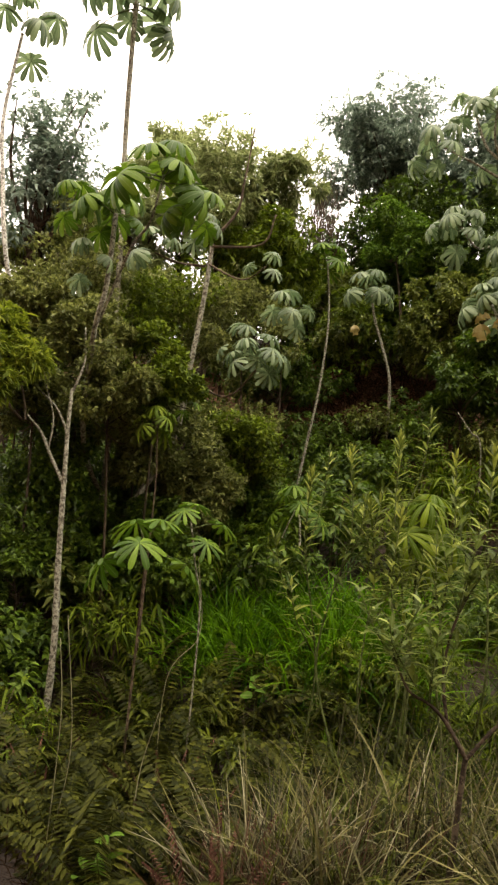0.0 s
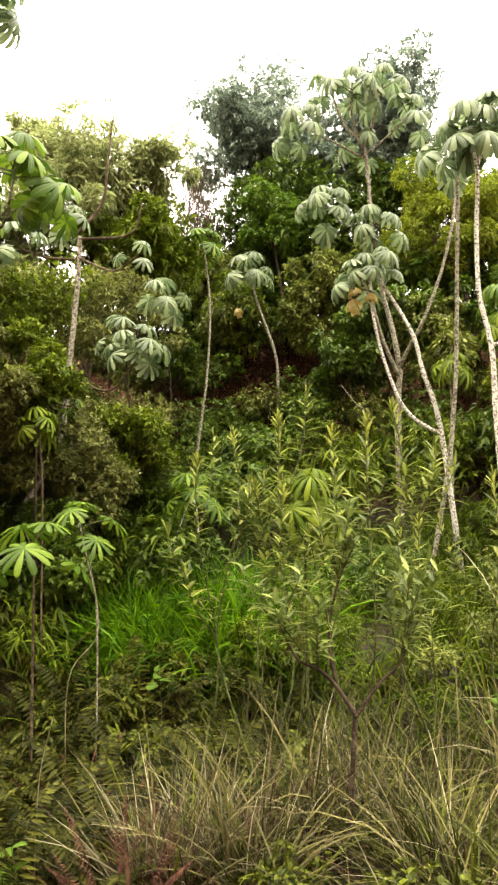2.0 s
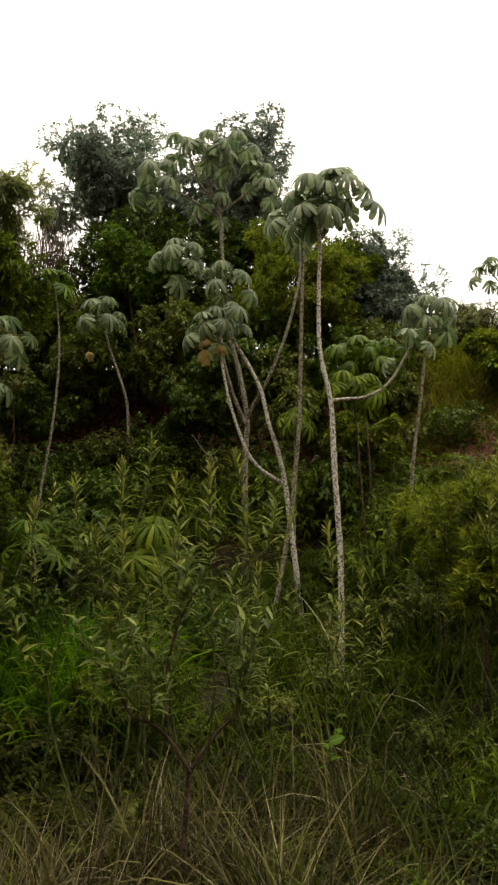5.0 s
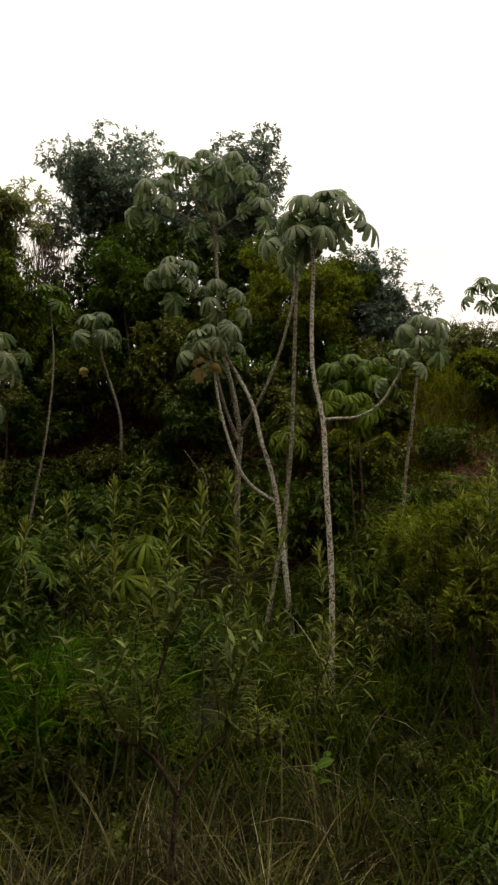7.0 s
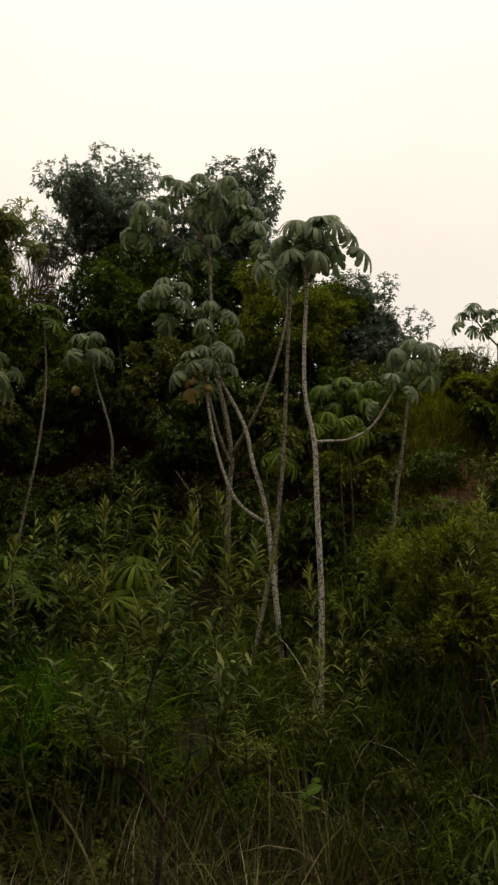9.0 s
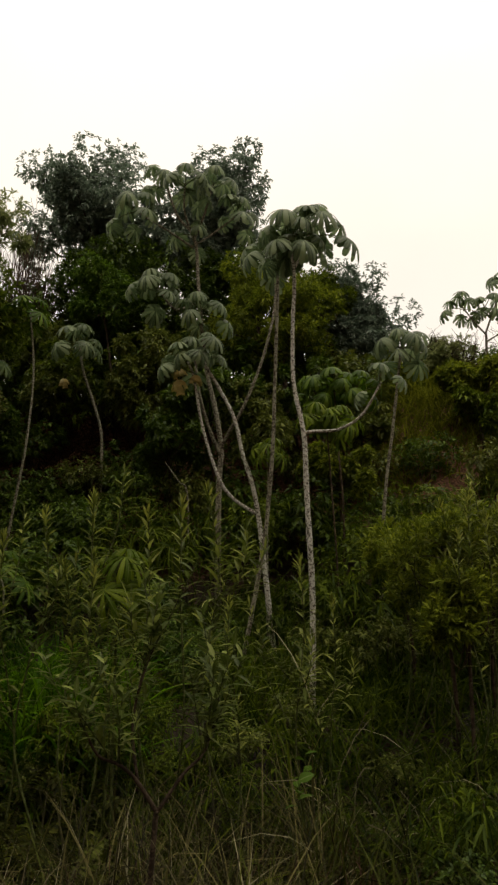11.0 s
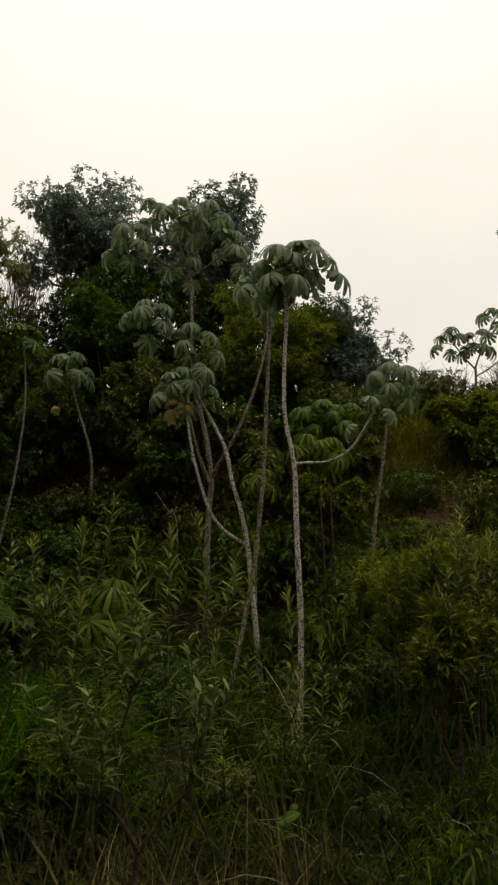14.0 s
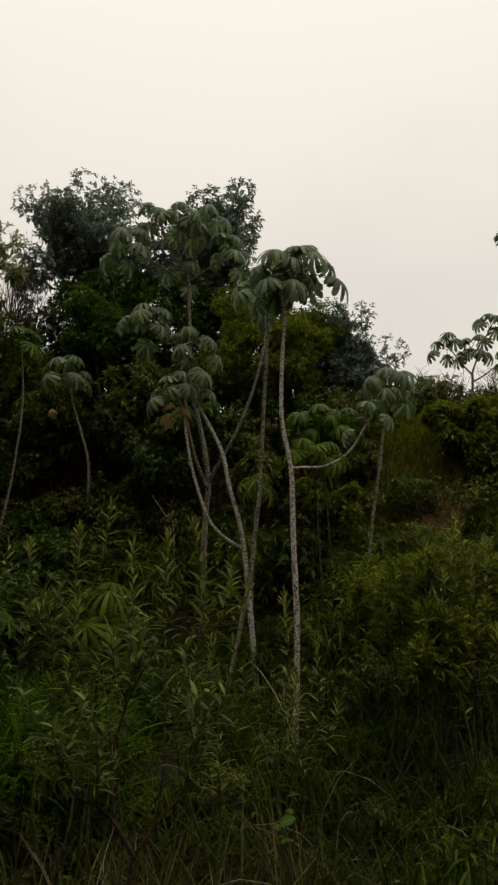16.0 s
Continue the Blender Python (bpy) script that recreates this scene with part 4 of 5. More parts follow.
def shoot_model(label, height, mat, leaf, lw, seed, lean=0.1, n=46):
    """An upright shoot with side shoots; narrow leaves all along, closest at the tips."""
    rng = np.random.default_rng(seed)
    ob = thing("leafy_shoot", (0, 0, 0), label, "shrub", "upright leafy shoots")
    main = smooth_path([(rng.normal(0, 0.1) - lean, rng.normal(0, 0.1), -0.1), (lean * 0.3, rng.normal(0, 0.06), height * 0.4), (-lean * 0.2, rng.normal(0, 0.05), height * 0.75), (0, 0, height)], 8)
    lines = [(main, 0.42, n)]
    for k in range(3):
        a = rng.uniform(0, TAU)
        i0 = int(len(main) * rng.uniform(0.35, 0.65))
        b = main[i0]
        e = b + np.array([math.cos(a), math.sin(a), 0]) * rng.uniform(0.18, 0.42) + np.array([0, 0, height * rng.uniform(0.18, 0.34)])
        lines.append((smooth_path([tuple(b), tuple((b + e) / 2 + np.array([math.cos(a), math.sin(a), 0]) * 0.06), tuple(e)], 8), 0.15, n // 2))
    V, F, U, k0 = [], [], [], 0
    for j, (line, start, m) in enumerate(lines):
        v, f = tube([tuple(p) for p in line[::4]], 0.009 if j == 0 else 0.005, 0.003, 6, 4)
        part("stem", mesh_of("stem", v, f, GREEN_STEM), ob)
        s = start + (1 - start) * np.linspace(0, 1, m) ** 0.8
        at = np.array([[np.interp(q, np.linspace(0, 1, len(line)), line[:, c]) for c in range(3)] for q in s])
        az = np.arange(m) * 2.39996 + rng.normal(0, 0.25, m)
        el = np.radians(np.interp(s, [0.1, 0.8, 1.0], [2, 30, 70]) + rng.normal(0, 13, m))
        way = np.stack([np.cos(az) * np.cos(el), np.sin(az) * np.cos(el), np.sin(el)], 1)
        L = leaf * np.interp(s, [0.1, 0.7, 1.0], [0.95, 1.1, 0.7]) * rng.uniform(0.7, 1.25, m)
        v, f, u = leaf_set(at, way, np.tile([0, 0, 1.0], (m, 1)), L, lw * L / leaf, 0.18, 0.3, True)
        V.append(v)
        F += [tuple(i + k0 for i in q) for q in f]
        U.append(u)
        k0 += len(v)
    part("foliage", mesh_of("foliage", np.vstack(V), F, mat, np.vstack(U)), ob)
    az = np.arange(9) * 2.39996
    el = np.radians(np.linspace(35, 82, 9))
    way = np.stack([np.cos(az) * np.cos(el), np.sin(az) * np.cos(el), np.sin(el)], 1)
    v, f, u = leaf_set(np.tile(main[-1], (9, 1)) - np.array([0, 0, 1]) * np.linspace(0.07, 0, 9)[:, None], way, np.tile([0, 0, 1.0], (9, 1)), leaf * np.linspace(0.75, 0.5, 9), lw * 0.8, 0.05, 0.3, True)
    part("tip_leaves", mesh_of("tip_leaves", v, f, LEAF_TIP, u), ob, "young yellow-green tip leaves")
    return ob


def fern_model(label, length, mat, seed, fronds=7, rise=0.75, wide=0.11, limp=0.12):
    """A clump of arching fronds."""
    rng = np.random.default_rng(seed)
    ob = thing("fern", (0, 0, 0), label, "fern", "ferns in the foreground")
    n = 24
    s = np.linspace(0, 1, n + 4)[3:-1]
    line = np.stack([s * 0.75, 0 * s, rise * s - 0.62 * s**2.4], 1) * length
    tv, tf = tube([(0, 0, 0)] + [tuple(line[i]) for i in (2, 9, 16, len(line) - 1)], 0.004, 0.0015, 3, 3)
    w = length * wide * np.sin(np.pi * np.clip(s * 0.92 + 0.10, 0, 1)) ** 0.8 + 0.01
    V, F, k = [tv], list(tf), len(tv)
    for sign in (-1, 1):
        way = np.tile([0.30, sign, -limp], (len(line), 1)) + rng.normal(0, 0.10, (len(line), 3))
        v, f, _ = leaf_set(line, way, np.tile([0, 0, 1.0], (len(line), 1)), w, np.full(len(line), length * 0.036), 0.25, 0.15)
        V.append(v)
        F += [tuple(i + k for i in q) for q in f]
        k += len(v)
    me = mesh_of("frond", np.vstack(V), F, mat)
    for i in range(fronds):
        part("frond", me, ob, "", Euler((rng.normal(0, 0.45), rng.uniform(-0.5, 0.4), i / fronds * TAU + rng.normal(0, 0.3))).to_matrix().to_4x4() @ Matrix.Scale(rng.uniform(0.7, 1.1), 4))
    return ob


def place(model, x, y, s=1.0, turn=0.0, tilt=0.0, dz=0.0):
    m = Matrix.Translation((x, y, ground_z(x, y) + dz)) @ Euler((tilt, 0, turn)).to_matrix().to_4x4() @ Matrix.Scale(s, 4)
    ob = copy_thing(model, m)
    return ob


def drop_model(ob):
    for o in (*ob.children_recursive, ob):
        bpy.data.objects.remove(o)


SHRUBS = {
    "yellow": shrub_model("yellow-green leafy bush below the clay bank", 1.15, 1.2, LEAF_RIDGE, 0.10, 0.030, 12, 20, 6, 208),
    "deep": shrub_model("dense deep green broadleaf shrub on the slope", 1.2, 1.2, LEAF_DEEP, 0.10, 0.045, 12, 21, 5, 201),
    "mid": shrub_model("dull mid green leafy shrub on the slope", 1.15, 1.25, LEAF_MID, 0.085, 0.038, 12, 22, 5, 202),
    "olive": shrub_model("olive-yellow small-leaved shrub on the slope", 1.1, 1.2, LEAF_OLIVE, 0.085, 0.030, 12, 23, 6, 203),
    "reed": shrub_model("shrub with long narrow drooping leaves", 1.3, 1.1, GRASS_SLOPE, 0.22, 0.028, 10, 8, 5, 204, True, 0.6, name="cane_plant"),
    "round": shrub_model("low herb with small rounded leaves", 0.46, 0.6, LEAF_HERB, 0.062, 0.036, 9, 11, 6, 206, True, 0.3, name="herb"),
    "point": shrub_model("low yellow-green herb with broad pointed leaves", 0.6, 0.6, LEAF_HERB, 0.13, 0.036, 8, 8, 6, 207, True, 0.45, name="herb"),
}
RNG = np.random.default_rng(77)


def scatter(kinds, x0, x1, y0, y1, step, smin, smax, keep=None):
    y = y0
    while y < y1:
        x = x0(y) if callable(x0) else x0
        xe = x1(y) if callable(x1) else x1
        while x < xe:
            px, py = x + RNG.uniform(-0.45, 0.45) * step, y + RNG.uniform(-0.45, 0.45) * step
            kind = kinds[int(RNG.integers(len(kinds)))]
            s, a = RNG.uniform(smin, smax), RNG.uniform(0, TAU)
            if keep is None or keep(px, py):
                place(SHRUBS[kind], px, py, s, a)
            x += step
        y += step


left_edge = lambda y: -1.08 * y - 0.6
right_edge = lambda y: 0.40 * y + 0.7
bare_soil = lambda x, y: not (2.45 < x < 3.25 and 10.3 < y < 11.35)
brown_bank = lambda x, y: not (-4.0 < x < -2.7 and 10.7 < y < 11.9)
open_bank = lambda x, y: bare_soil(x, y) and brown_bank(x, y) and not (x > 1.6 and y > 11.1)
scatter(["deep", "mid", "olive", "mid"], left_edge, right_edge, 12.2, 14.2, 1.1, 1.3, 1.9, lambda x, y: abs(x + 5.2) > 0.5 and x < 1.7)
scatter(["deep", "mid", "reed", "deep"], left_edge, right_edge, 10.0, 12.3, 0.62, 0.7, 1.05, open_bank)
trunk_room = lambda x, y: not (-1.4 < x < 1.0 and y < 9.0) and not (1.9 < x < 3.2 and y > 9.4)
# left part gets more deep green: darker leaves stand in for tree shade
scatter(["deep", "reed", "olive", "deep"], left_edge, -0.6, 8.0, 10.0, 0.75, 0.9, 1.25, trunk_room)
scatter(["deep", "reed", "olive", "olive"], -0.6, right_edge, 8.0, 10.0, 0.75, 0.9, 1.25, trunk_room)
scatter(["deep", "reed", "reed"], -1.4, 1.0, 8.0, 9.0, 0.5, 0.35, 0.6)
scatter(["reed", "deep", "mid", "reed"], -1.6, 1.0, 7.1, 8.0, 0.55, 0.4, 0.62)
scatter(["reed", "deep", "mid", "reed"], 1.0, right_edge, 7.1, 8.0, 0.6, 0.6, 0.95)
scatter(["reed", "mid"], -1.6, right_edge, 6.4, 7.0, 0.6, 0.35, 0.55)
scatter(["mid", "deep"], left_edge, -4.2, 4.6, 8.0, 0.85, 0.9, 1.5)
scatter(["deep", "reed", "deep"], -5.0, -2.6, 7.0, 8.0, 0.6, 0.75, 1.1)
scatter(["deep", "reed"], -4.8, -3.7, 5.2, 6.8, 0.6, 0.6, 0.95)
scatter(["deep", "reed"], left_edge, -3.4, 3.6, 4.8, 0.6, 0.45, 0.8)
scatter(["point", "reed", "mid", "point"], -1.4, right_edge, 4.9, 6.4, 0.55, 0.3, 0.5)
scatter(["point"], -3.0, -1.3, 4.8, 5.7, 0.42, 0.6, 0.95)
scatter(["round"], -0.75, right_edge, 2.85, 3.3, 0.3, 0.55, 0.85)
scatter(["reed", "deep", "round"], 0.45, right_edge, 3.2, 4.6, 0.5, 0.28, 0.5)

scatter(["reed", "deep", "reed"], 1.3, right_edge, 4.4, 5.6, 0.5, 0.4, 0.75)
scatter(["olive", "mid", "point"], -1.9, 0.3, 5.4, 6.2, 0.55, 0.35, 0.6)
for p, sc in (((2.11, 8.60, 2.70), 0.9), ((2.52, 8.80, 2.87), 1.0), ((1.73, 8.20, 2.44), 0.8), ((3.39, 10.40, 4.07), 0.7)):
    place(SHRUBS["yellow"], p[0], p[1], sc, RNG.uniform(0, TAU))
SHOOTS = [shoot_model("upright shoot with pale lance-shaped leaves", 2.3, LEAF_PALE, 0.155, 0.026, 301 + i, 0.18 * (i - 1.5), 60) for i in range(4)]


def shoot_to(tip, which, turn):
    """A shoot whose tip reaches the given place."""
    model = SHOOTS[which % 4]
    x, y, z = tip
    s = (z - ground_z(x, y)) / 2.3
    place(model, x, y, s, turn)


for i, tip in enumerate(((-1.64, 4.80, 2.04), (-1.29, 4.80, 2.14), (-0.90, 4.80, 2.04), (-0.65, 4.80, 2.10), (-0.47, 4.80, 2.19), (-1.93, 4.80, 1.86), (0.17, 4.80, 1.69),
                         (-1.16, 4.40, 1.62), (-1.42, 4.60, 1.66), (-0.30, 4.50, 1.42), (0.42, 5.20, 1.40))):
    shoot_to(tip, i, i * 1.7)
for i, tip in enumerate(((1.36, 5.60, 2.15), (1.56, 5.50, 2.21), (1.65, 5.40, 2.02), (1.21, 5.80, 2.01), (1.38, 5.20, 1.88), (1.84, 5.60, 2.17), (1.10, 6.00, 1.78))):
    shoot_to(tip, i, i * 2.1)


def forked_bush():
    base = (-0.66, 3.6)
    foot = Vector((*base, ground_z(*base) - 0.08))
    ob = thing("forked_bush", foot, "brown forked bush stem with lance-shaped leaves in dry grass", "shrub")
    o = np.array(foot)
    limbs = [([tuple(foot), (-0.65, 3.60, -0.20), (-0.61, 3.60, 0.38), (-0.60, 3.60, 0.46)], 0.017, 0.014),
             ([(-0.60, 3.60, 0.45), (-0.70, 3.58, 0.60), (-0.78, 3.55, 0.68), (-0.88, 3.50, 0.74), (-0.97, 3.50, 0.90)], 0.012, 0.005),
             ([(-0.60, 3.60, 0.45), (-0.48, 3.65, 0.61), (-0.37, 3.70, 0.72), (-0.30, 3.70, 0.98)], 0.011, 0.004),
             ([(-0.70, 3.60, 0.59), (-0.74, 3.65, 0.84), (-0.69, 3.70, 1.12), (-0.55, 3.70, 1.40)], 0.010, 0.004)]
    rng = np.random.default_rng(5)
    for pts, r0, r1 in list(limbs[1:]):
        line = smooth_path(pts, 12)
        for k in range(8):
            b = line[int(len(line) * rng.uniform(0.35, 0.98))]
            e = b + np.array([rng.normal(0, 0.13), rng.normal(0, 0.12), rng.uniform(0.22, 0.5)])
            limbs.append(([tuple(b), tuple((b + e) / 2 + rng.normal(0, 0.02, 3)), tuple(e)], 0.004, 0.002))
    for i, (pts, r0, r1) in enumerate(limbs):
        v, f = tube(pts, r0, r1, 7, 5, 0.05, i)
        part("stem" if i == 0 else "branch", mesh_of("stem", v - o, f, BARK_DARK if i < 4 else GREEN_STEM), ob)
        if i > 3:
            line = smooth_path(pts, 12)
            at = line[len(line) // 5:]
            way = rng.normal(size=at.shape) * np.array([1, 1, 0.35]) + np.array([0, 0, 0.6])
            v, f, u = leaf_set(at, way, np.tile([0, 0, 1.0], (len(at), 1)), rng.uniform(0.10, 0.145, len(at)), 0.031, 0.2, 0.3, True)
            part("foliage", mesh_of("foliage", v - o, f, LEAF_BUSH, u), ob)


forked_bush()

FERNS = [fern_model("green fern with long sword-like fronds", 0.8, FERN_GREEN, 401, 7, 1.15), fern_model("upright light green fern in dry grass", 0.6, FERN_LIGHT, 402, 6, 1.15, 0.15),
         fern_model("dark low fern with spreading fronds", 0.7, FERN_GREEN, 404, 7, 0.8, 0.10)]
RUST = fern_model("withered rust-brown fern among dry grass", 0.6, FERN_DEAD, 403, 7, 2.3, 0.12, 1.0)
for i in range(105):
    x, y = RNG.uniform(-4.3, -1.3), RNG.uniform(2.8, 5.4)
    place(FERNS[(0, 2, 0, 2, 0)[i % 5]], x, y, RNG.uniform(0.7, 1.15), RNG.uniform(0, TAU))
for i in range(26):
    place(FERNS[(2, 0)[i % 2]], RNG.uniform(-2.9, -1.5), RNG.uniform(3.6, 5.0), RNG.uniform(0.45, 0.75), RNG.uniform(0, TAU))
for p in ((-1.46, 3.90, 0.14), (-1.24, 4.00, 0.19), (-1.52, 3.80, 0.19)):
    place(FERNS[1], p[0], p[1], 1.0, RNG.uniform(0, TAU))
for p, sc in (((-1.60, 2.90, -0.05), 0.55), ((-1.50, 2.85, -0.11), 0.5), ((-1.56, 3.0, -0.1), 0.55), ((-2.43, 4.00, 0.49), 0.6), ((-3.25, 3.7, 0), 0.6), ((-2.15, 3.9, 0), 0.5)):
    place(RUST, p[0], p[1], sc, RNG.uniform(0, TAU))
for model in (*SHRUBS.values(), *SHOOTS, *FERNS, RUST):
    drop_model(model)


# ---- grasses ----
def blades(name, label, count, spot, length, width, mat, seed, bend=0.7, lift=1.0, kind="stuff"):
    """Arching blades; spot(rng) gives each one's root."""
    rng = np.random.default_rng(seed)
    k = 6
    roots = np.array([spot(rng) for _ in range(count)])
    az = rng.uniform(0, TAU, count)
    L = length * rng.uniform(0.45, 1.25, count)
    b = bend * rng.uniform(0.35, 1.5, count)
    s = np.linspace(0, 1, k)
    ang = np.radians(90 * lift) - b[:, None] * s[None] * 1.4 - (0.8 * rng.random(count) ** 1.5)[:, None]
    step = L[:, None] / (k - 1)
    r = np.cumsum(np.cos(ang) * step, 1) - np.cos(ang[:, :1]) * step
    z = np.cumsum(np.sin(ang) * step, 1) - np.sin(ang[:, :1]) * step
    d = np.stack([np.cos(az), np.sin(az)], 1)
    q = np.stack([-np.sin(az), np.cos(az)], 1)
    w = width * rng.uniform(0.6, 1.3, count)[:, None] * np.array([0.7, 1.0, 0.95, 0.8, 0.5, 0.08])[None]
    tw = rng.normal(0, 0.5, count)
    mid = np.concatenate([roots[:, None, :2] + r[..., None] * d[:, None], (roots[:, None, 2] + z)[..., None]], 2)
    off = np.concatenate([q[:, None] * (w * np.cos(tw)[:, None])[..., None] * 0.5, (w * np.sin(tw)[:, None] * 0.5)[..., None]], 2)
    verts = np.stack([mid - off, mid + off], 2).reshape(-1, 3)
    faces = [(i * 2 * k + 2 * j, i * 2 * k + 2 * j + 1, i * 2 * k + 2 * j + 3, i * 2 * k + 2 * j + 2) for i in range(count) for j in range(k - 1)]
    ob = new(name, mesh_of(name, verts, faces, mat))
    return tagged(ob, label, "grass", kind=kind)


def tufted(x0, x1, y0, y1, tufts, radius, seed, inside=None):
    r0 = np.random.default_rng(seed)
    c = []
    while len(c) < tufts:
        x, y = r0.uniform(x0, x1), r0.uniform(y0, y1)
        if inside is None or inside(x, y):
            c.append((x, y))

    def spot(rng):
        x, y = c[int(rng.integers(len(c)))]
        x, y = x + rng.normal(0, radius), y + rng.normal(0, radius)
        return x, y, ground_z(x, y) - 0.03

    return spot


in_view = lambda x, y: left_edge(y) < x < right_edge(y)
def fans(spots, radius):
    """Roots in tight tufts at given places."""

    def spot(rng):
        x, y = spots[int(rng.integers(len(spots)))][:2]
        x, y = x + rng.normal(0, radius), y + rng.normal(0, radius)
        return x, y, ground_z(x, y) - 0.03

    return spot


TUFTS = [(-1.47, 3.10, -0.21), (-1.39, 3.20, -0.20), (-1.14, 3.40, -0.03), (-0.87, 3.80, 0.02), (-1.06, 4.10, 0.02), (-0.64, 3.90, 0.05), (-0.40, 3.80, 0.11), (-0.23, 3.60, 0.08), (-0.97, 3.20, -0.12),
         (-1.50, 3.20, 0.13), (-0.13, 3.40, 0.24), (-0.21, 3.50, 0.42), (0.35, 4.60, 0.33)]
clear_stem = lambda x, y: not (y < 3.75 and abs(x + 0.17 * y) < 0.2)
dry_side = lambda x, y: in_view(x, y) and clear_stem(x, y) and x < 0.05 * y + 0.12
blades("dry_grass", "long straw-coloured dry grass in fanned tufts", 620, fans(TUFTS, 0.05), 0.9, 0.010, STRAW, 501, 0.7)
blades("pale_grass", "bleached pale grass blades among the tufts", 260, fans(TUFTS, 0.07), 0.85, 0.0085, STRAW_PALE, 541, 0.8)
blades("fan_grass", "upright fan of pale green and straw grass", 300, fans([(-1.55, 3.15), (-1.42, 3.25), (-1.2, 3.3)], 0.05), 0.72, 0.009, STRAW_PALE, 561, 0.35)
blades("green_fan_grass", "olive green blades standing in the dry tufts", 520, fans(TUFTS, 0.08), 0.75, 0.010, LEAF_HERB, 562, 0.6)
blades("bleached_stems", "bleached stems lying across the mat", 200, tufted(-1.7, 1.0, 3.0, 5.2, 60, 0.2, 42, dry_side), 0.7, 0.007, STRAW_PALE, 542, 1.2, 0.7)
blades("red_grass", "reddish dry grass stems in loose tufts", 420, fans(TUFTS[:4], 0.08), 0.62, 0.007, STRAW_PINK, 511, 0.4)
blades("arching_grass", "straw-coloured dry grass arching over the mat", 560, tufted(-1.7, 1.3, 3.1, 5.0, 34, 0.07, 1, dry_side), 0.95, 0.010, STRAW, 512, 1.2)
blades("far_dry_grass", "dry grass standing behind the forked bush", 450, tufted(-1.5, 1.2, 4.3, 5.5, 26, 0.09, 21, dry_side), 0.95, 0.010, STRAW, 521, 0.9)
# the brown mat's dark colour stands for the shaded gaps it fills
blades("brown_grass", "matted brown dry grass stems", 1300, tufted(-1.8, 1.6, 2.8, 5.1, 80, 0.12, 2, lambda x, y: in_view(x, y) and clear_stem(x, y)), 0.6, 0.006, STRAW_SHADE_BROWN, 502, 1.1, 0.9)
blades("fern_litter", "dead brown stalks between the ferns", 2200, tufted(-4.3, -1.4, 2.6, 5.0, 110, 0.16, 31, in_view), 0.4, 0.006, STRAW_SHADE_BROWN, 531, 1.0, 0.8)
blades("olive_grass", "olive green grass between the dry tufts", 3200, tufted(-1.7, 2.6, 2.8, 5.6, 60, 0.09, 3, lambda x, y: in_view(x, y) and clear_stem(x, y)), 0.75, 0.010, GRASS_OLIVE, 503, 0.95)
blades("bright_grass", "vivid green broad-bladed grass in the hollow", 4200, tufted(-3.5, -1.5, 5.7, 7.2, 60, 0.15, 4), 0.78, 0.021, LEAF_VIVID, 504, 0.9)
blades("hollow_grass", "dull green grass round the hollow", 2200, tufted(-3.9, -1.0, 4.8, 7.6, 50, 0.17, 14), 0.65, 0.017, GRASS_SLOPE, 514, 0.9)
blades("slope_grass", "green grass with broad blades below the trunks", 5200, tufted(-0.8, 3.2, 4.6, 7.6, 75, 0.17, 5, in_view), 0.65, 0.018, GRASS_SLOPE, 505, 0.9)
blades("trunk_grass", "dull green grass round the feet of the trunks", 2200, tufted(-1.7, 1.1, 7.2, 9.1, 50, 0.16, 56), 0.6, 0.018, GRASS_SLOPE, 556, 0.9)
blades("arching_straw", "long pale grass stems arching over the green slope", 130, tufted(0.2, 2.4, 4.6, 6.4, 14, 0.15, 55, in_view), 1.1, 0.010, STRAW_PALE, 555, 1.1)
blades("rusty_stems", "thin rust-brown dead stems in the dry grass", 420, tufted(-0.5, 0.9, 3.2, 4.3, 22, 0.08, 66, in_view), 0.6, 0.006, STRAW_PINK, 566, 0.7)
blades("lush_grass", "green grass with broad arching blades in the wet corner", 900, tufted(0.5, 2.6, 3.2, 4.8, 30, 0.10, 15, in_view), 0.72, 0.014, GRASS_OLIVE, 515, 0.9)
blades("bank_grass", "hanging brown dry stems on the steep bank", 6500, tufted(-5.2, 4.2, 10.2, 12.2, 120, 0.2, 6, lambda x, y: x < 1.8 and bare_soil(x, y) and (not brown_bank(x, y) or (x + y * 7.3) % 1 < 0.25)), 0.6, 0.012, STRAW_SHADE_BROWN, 506, 1.3, 0.7)
blades("bank_stems", "brown dead stems hanging over the bare bank", 3200, tufted(-4.2, -2.5, 10.6, 12.0, 60, 0.14, 26), 0.6, 0.010, STRAW_SHADE_BROWN, 526, 1.3, 0.75)
blades("ridge_grass", "yellow-green grass along the ridge", 14000, tufted(1.4, 5.2, 10.95, 13.0, 160, 0.22, 7, lambda x, y: bare_soil(x, y)), 0.5, 0.018, GRASS_RIDGE, 507, 0.8)


# ---- single stalks and twigs ----
def stalk(name, label, category, pts, r0, r1, mat):
    base = Vector((pts[0][0], pts[0][1], ground_z(pts[0][0], pts[0][1]) - 0.03))
    ob = thing(name, base, label, category)
    line = ([tuple(base)] if pts[0][2] > base.z + 0.05 else []) + [tuple(p) for p in pts]
    v, f = tube(line, r0, r1, 5, 6, 0.04, 3)
    part("stem", mesh_of("stem", v - np.array(base), f, mat), ob)


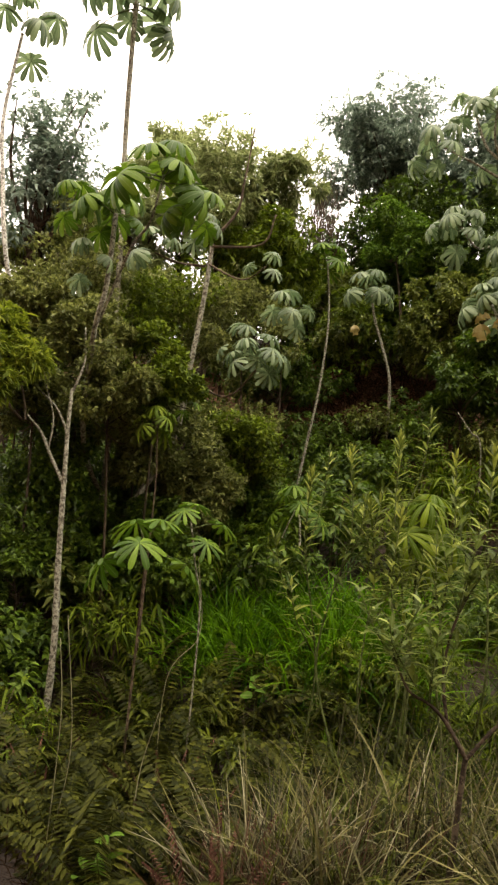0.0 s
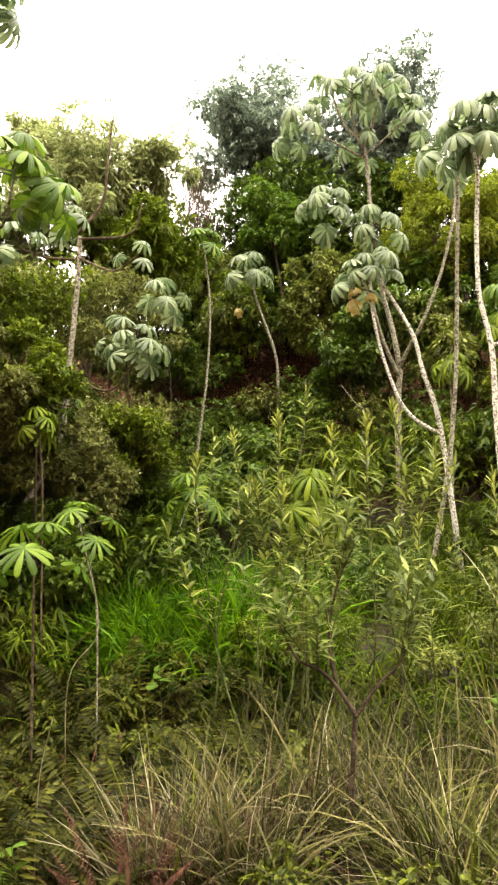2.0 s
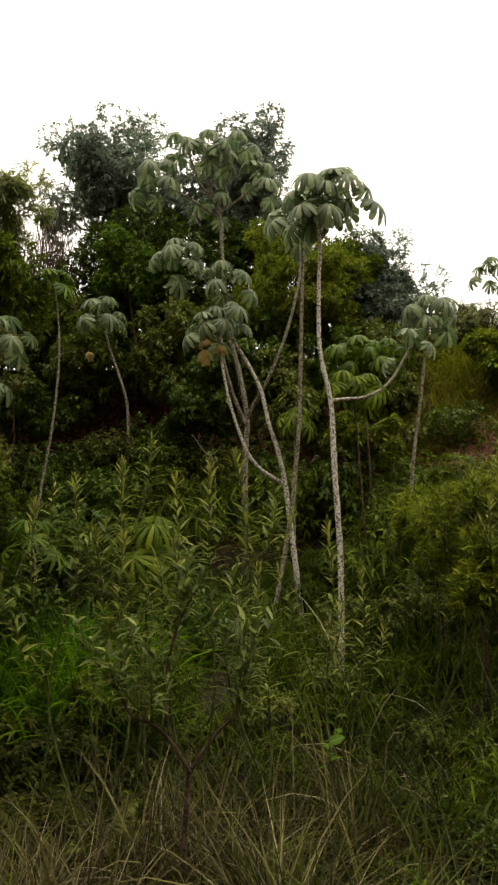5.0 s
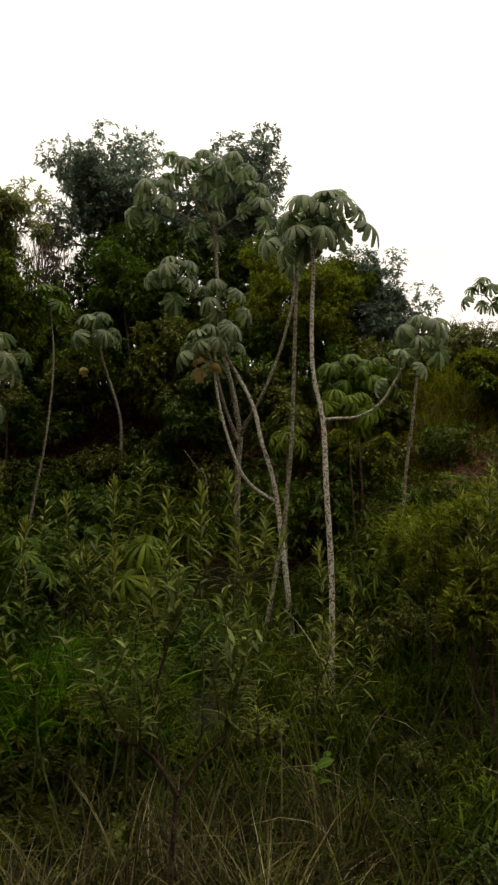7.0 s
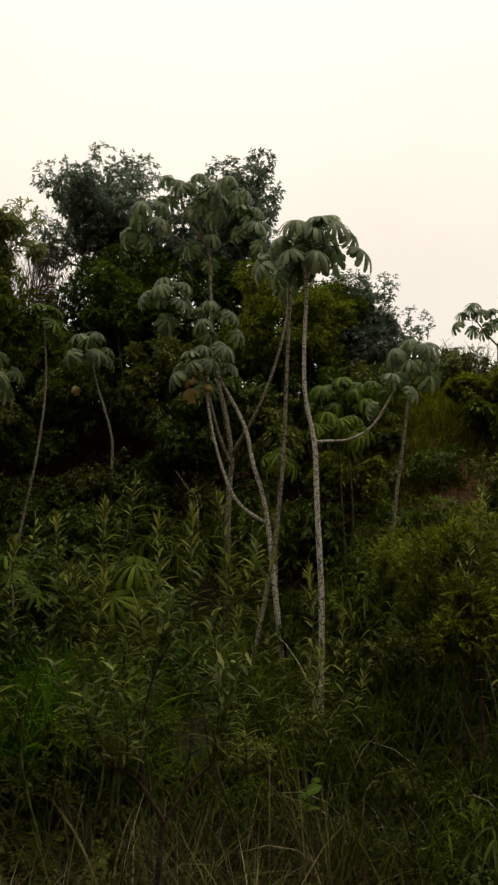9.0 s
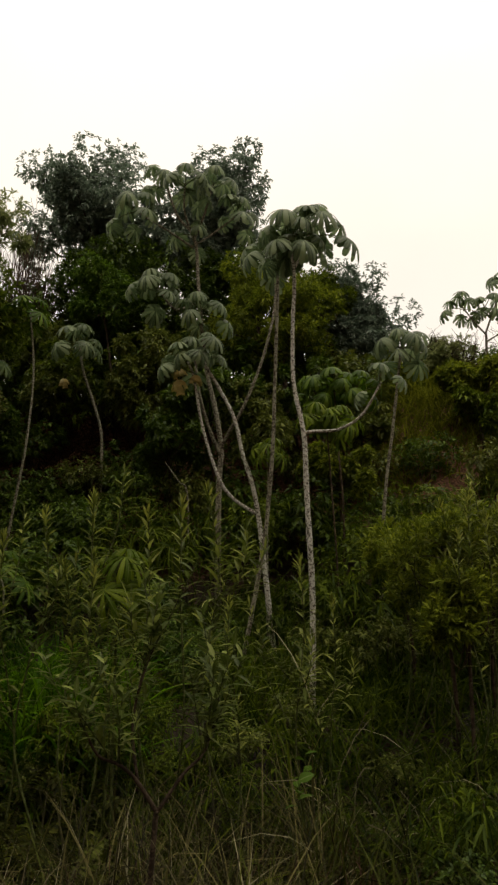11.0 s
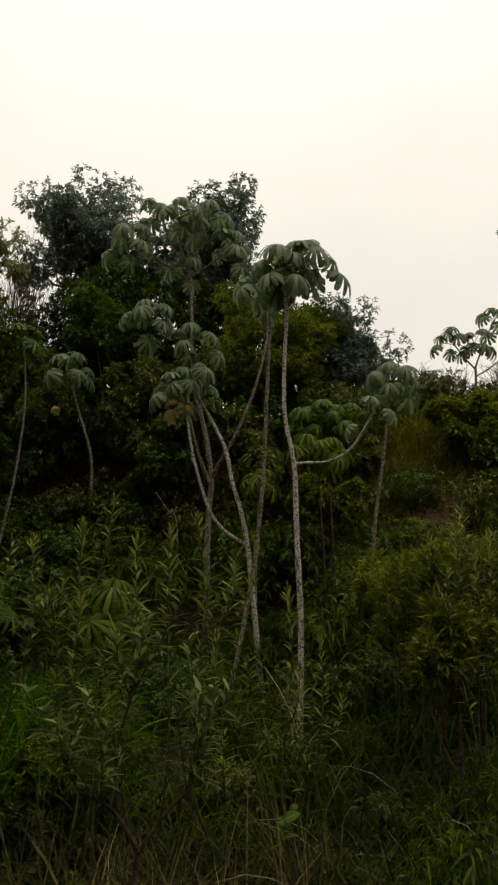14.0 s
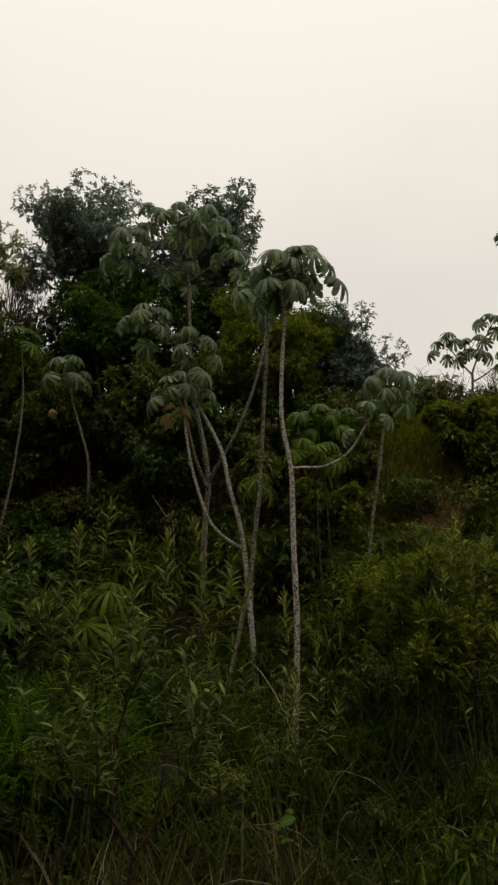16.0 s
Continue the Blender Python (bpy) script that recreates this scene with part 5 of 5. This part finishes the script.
for pts in ([(-2.54, 3.00, -0.27), (-2.48, 3.00, 0.25), (-2.60, 3.00, 0.89)], [(-2.64, 3.10, -0.45), (-2.64, 3.10, 0.31), (-2.71, 3.10, 0.74)], [(-2.07, 3.00, -0.08), (-2.05, 3.00, 0.24), (-1.98, 3.00, 0.52)],
            [(-1.47, 4.90, 0.14), (-1.45, 4.90, 0.43), (-1.40, 4.90, 0.68)], [(-2.64, 4.20, 0.33), (-2.47, 4.30, 0.66), (-2.54, 4.30, 1.17)], [(-0.41, 2.90, -0.04), (-0.47, 2.90, 0.10), (-0.52, 2.90, 0.20)]):
    stalk("dry_stalk", "thin pale dry stalk standing in the undergrowth", "stalk", pts, 0.0038, 0.002, STRAW_PALE)
stalk("bare_twig", "thin bare grey twig slanting over the bank", "twig", [(-1.19, 9.30, 2.62), (-1.34, 9.40, 2.88), (-1.54, 9.50, 3.16)], 0.012, 0.006, BARK_GREY)


def oval_leaf(length, width, mat):
    """An oval leaf along x, folded a little and arching down."""
    st = (0.0, 0.12, 0.3, 0.5, 0.7, 0.88, 1.0)
    wd = (0.04, 0.55, 0.92, 1.0, 0.82, 0.45, 0.03)
    V, F, U = [], [], []
    for s, w in zip(st, wd):
        z = length * (0.18 * s - 0.35 * s * s)
        V += [(length * s, -width * w * 0.5, z + 0.09 * width * w), (length * s, 0, z), (length * s, width * w * 0.5, z + 0.09 * width * w)]
        U += [(0, s), (0.5, s), (1, s)]
    for r in range(len(st) - 1):
        F += [(3 * r + c, 3 * r + c + 1, 3 * r + c + 4, 3 * r + c + 3) for c in (0, 1)]
    return mesh_of("leaf", V, F, mat, U)


OVAL = oval_leaf(0.115, 0.07, LEAF_FRESH)


def broad_herb(at, seed):
    """A low plant of a few broad oval leaves."""
    rng = np.random.default_rng(seed)
    base = Vector((at[0], at[1], ground_z(at[0], at[1]) - 0.02))
    ob = thing("broad_herb", base, "low herb with a few broad fresh green leaves", "herb")
    top = np.array([0, 0, at[2] - base.z])
    v, f = tube([(0, 0, 0), tuple(top * 0.6 + np.array([0.02, 0.01, 0])), tuple(top)], 0.004, 0.002, 5, 4)
    part("stem", mesh_of("stem", v, f, GREEN_STEM), ob)
    for i in range(5):
        m = Matrix.Translation((0, 0, top[2] - 0.035 * i)) @ Euler((rng.normal(0, 0.4), rng.uniform(-0.6, 0.1), i * 2.4 + rng.normal(0, 0.3))).to_matrix().to_4x4() @ Matrix.Scale(rng.uniform(0.65, 1.1), 4)
        part("leaf", OVAL, ob, "", m)


for i, at in enumerate(((-2.06, 2.80, -0.01), (-2.18, 2.80, -0.16), (0.17, 4.60, 0.47), (0.12, 4.40, 0.37), (-2.15, 4.60, 0.38))):
    broad_herb(at, i)
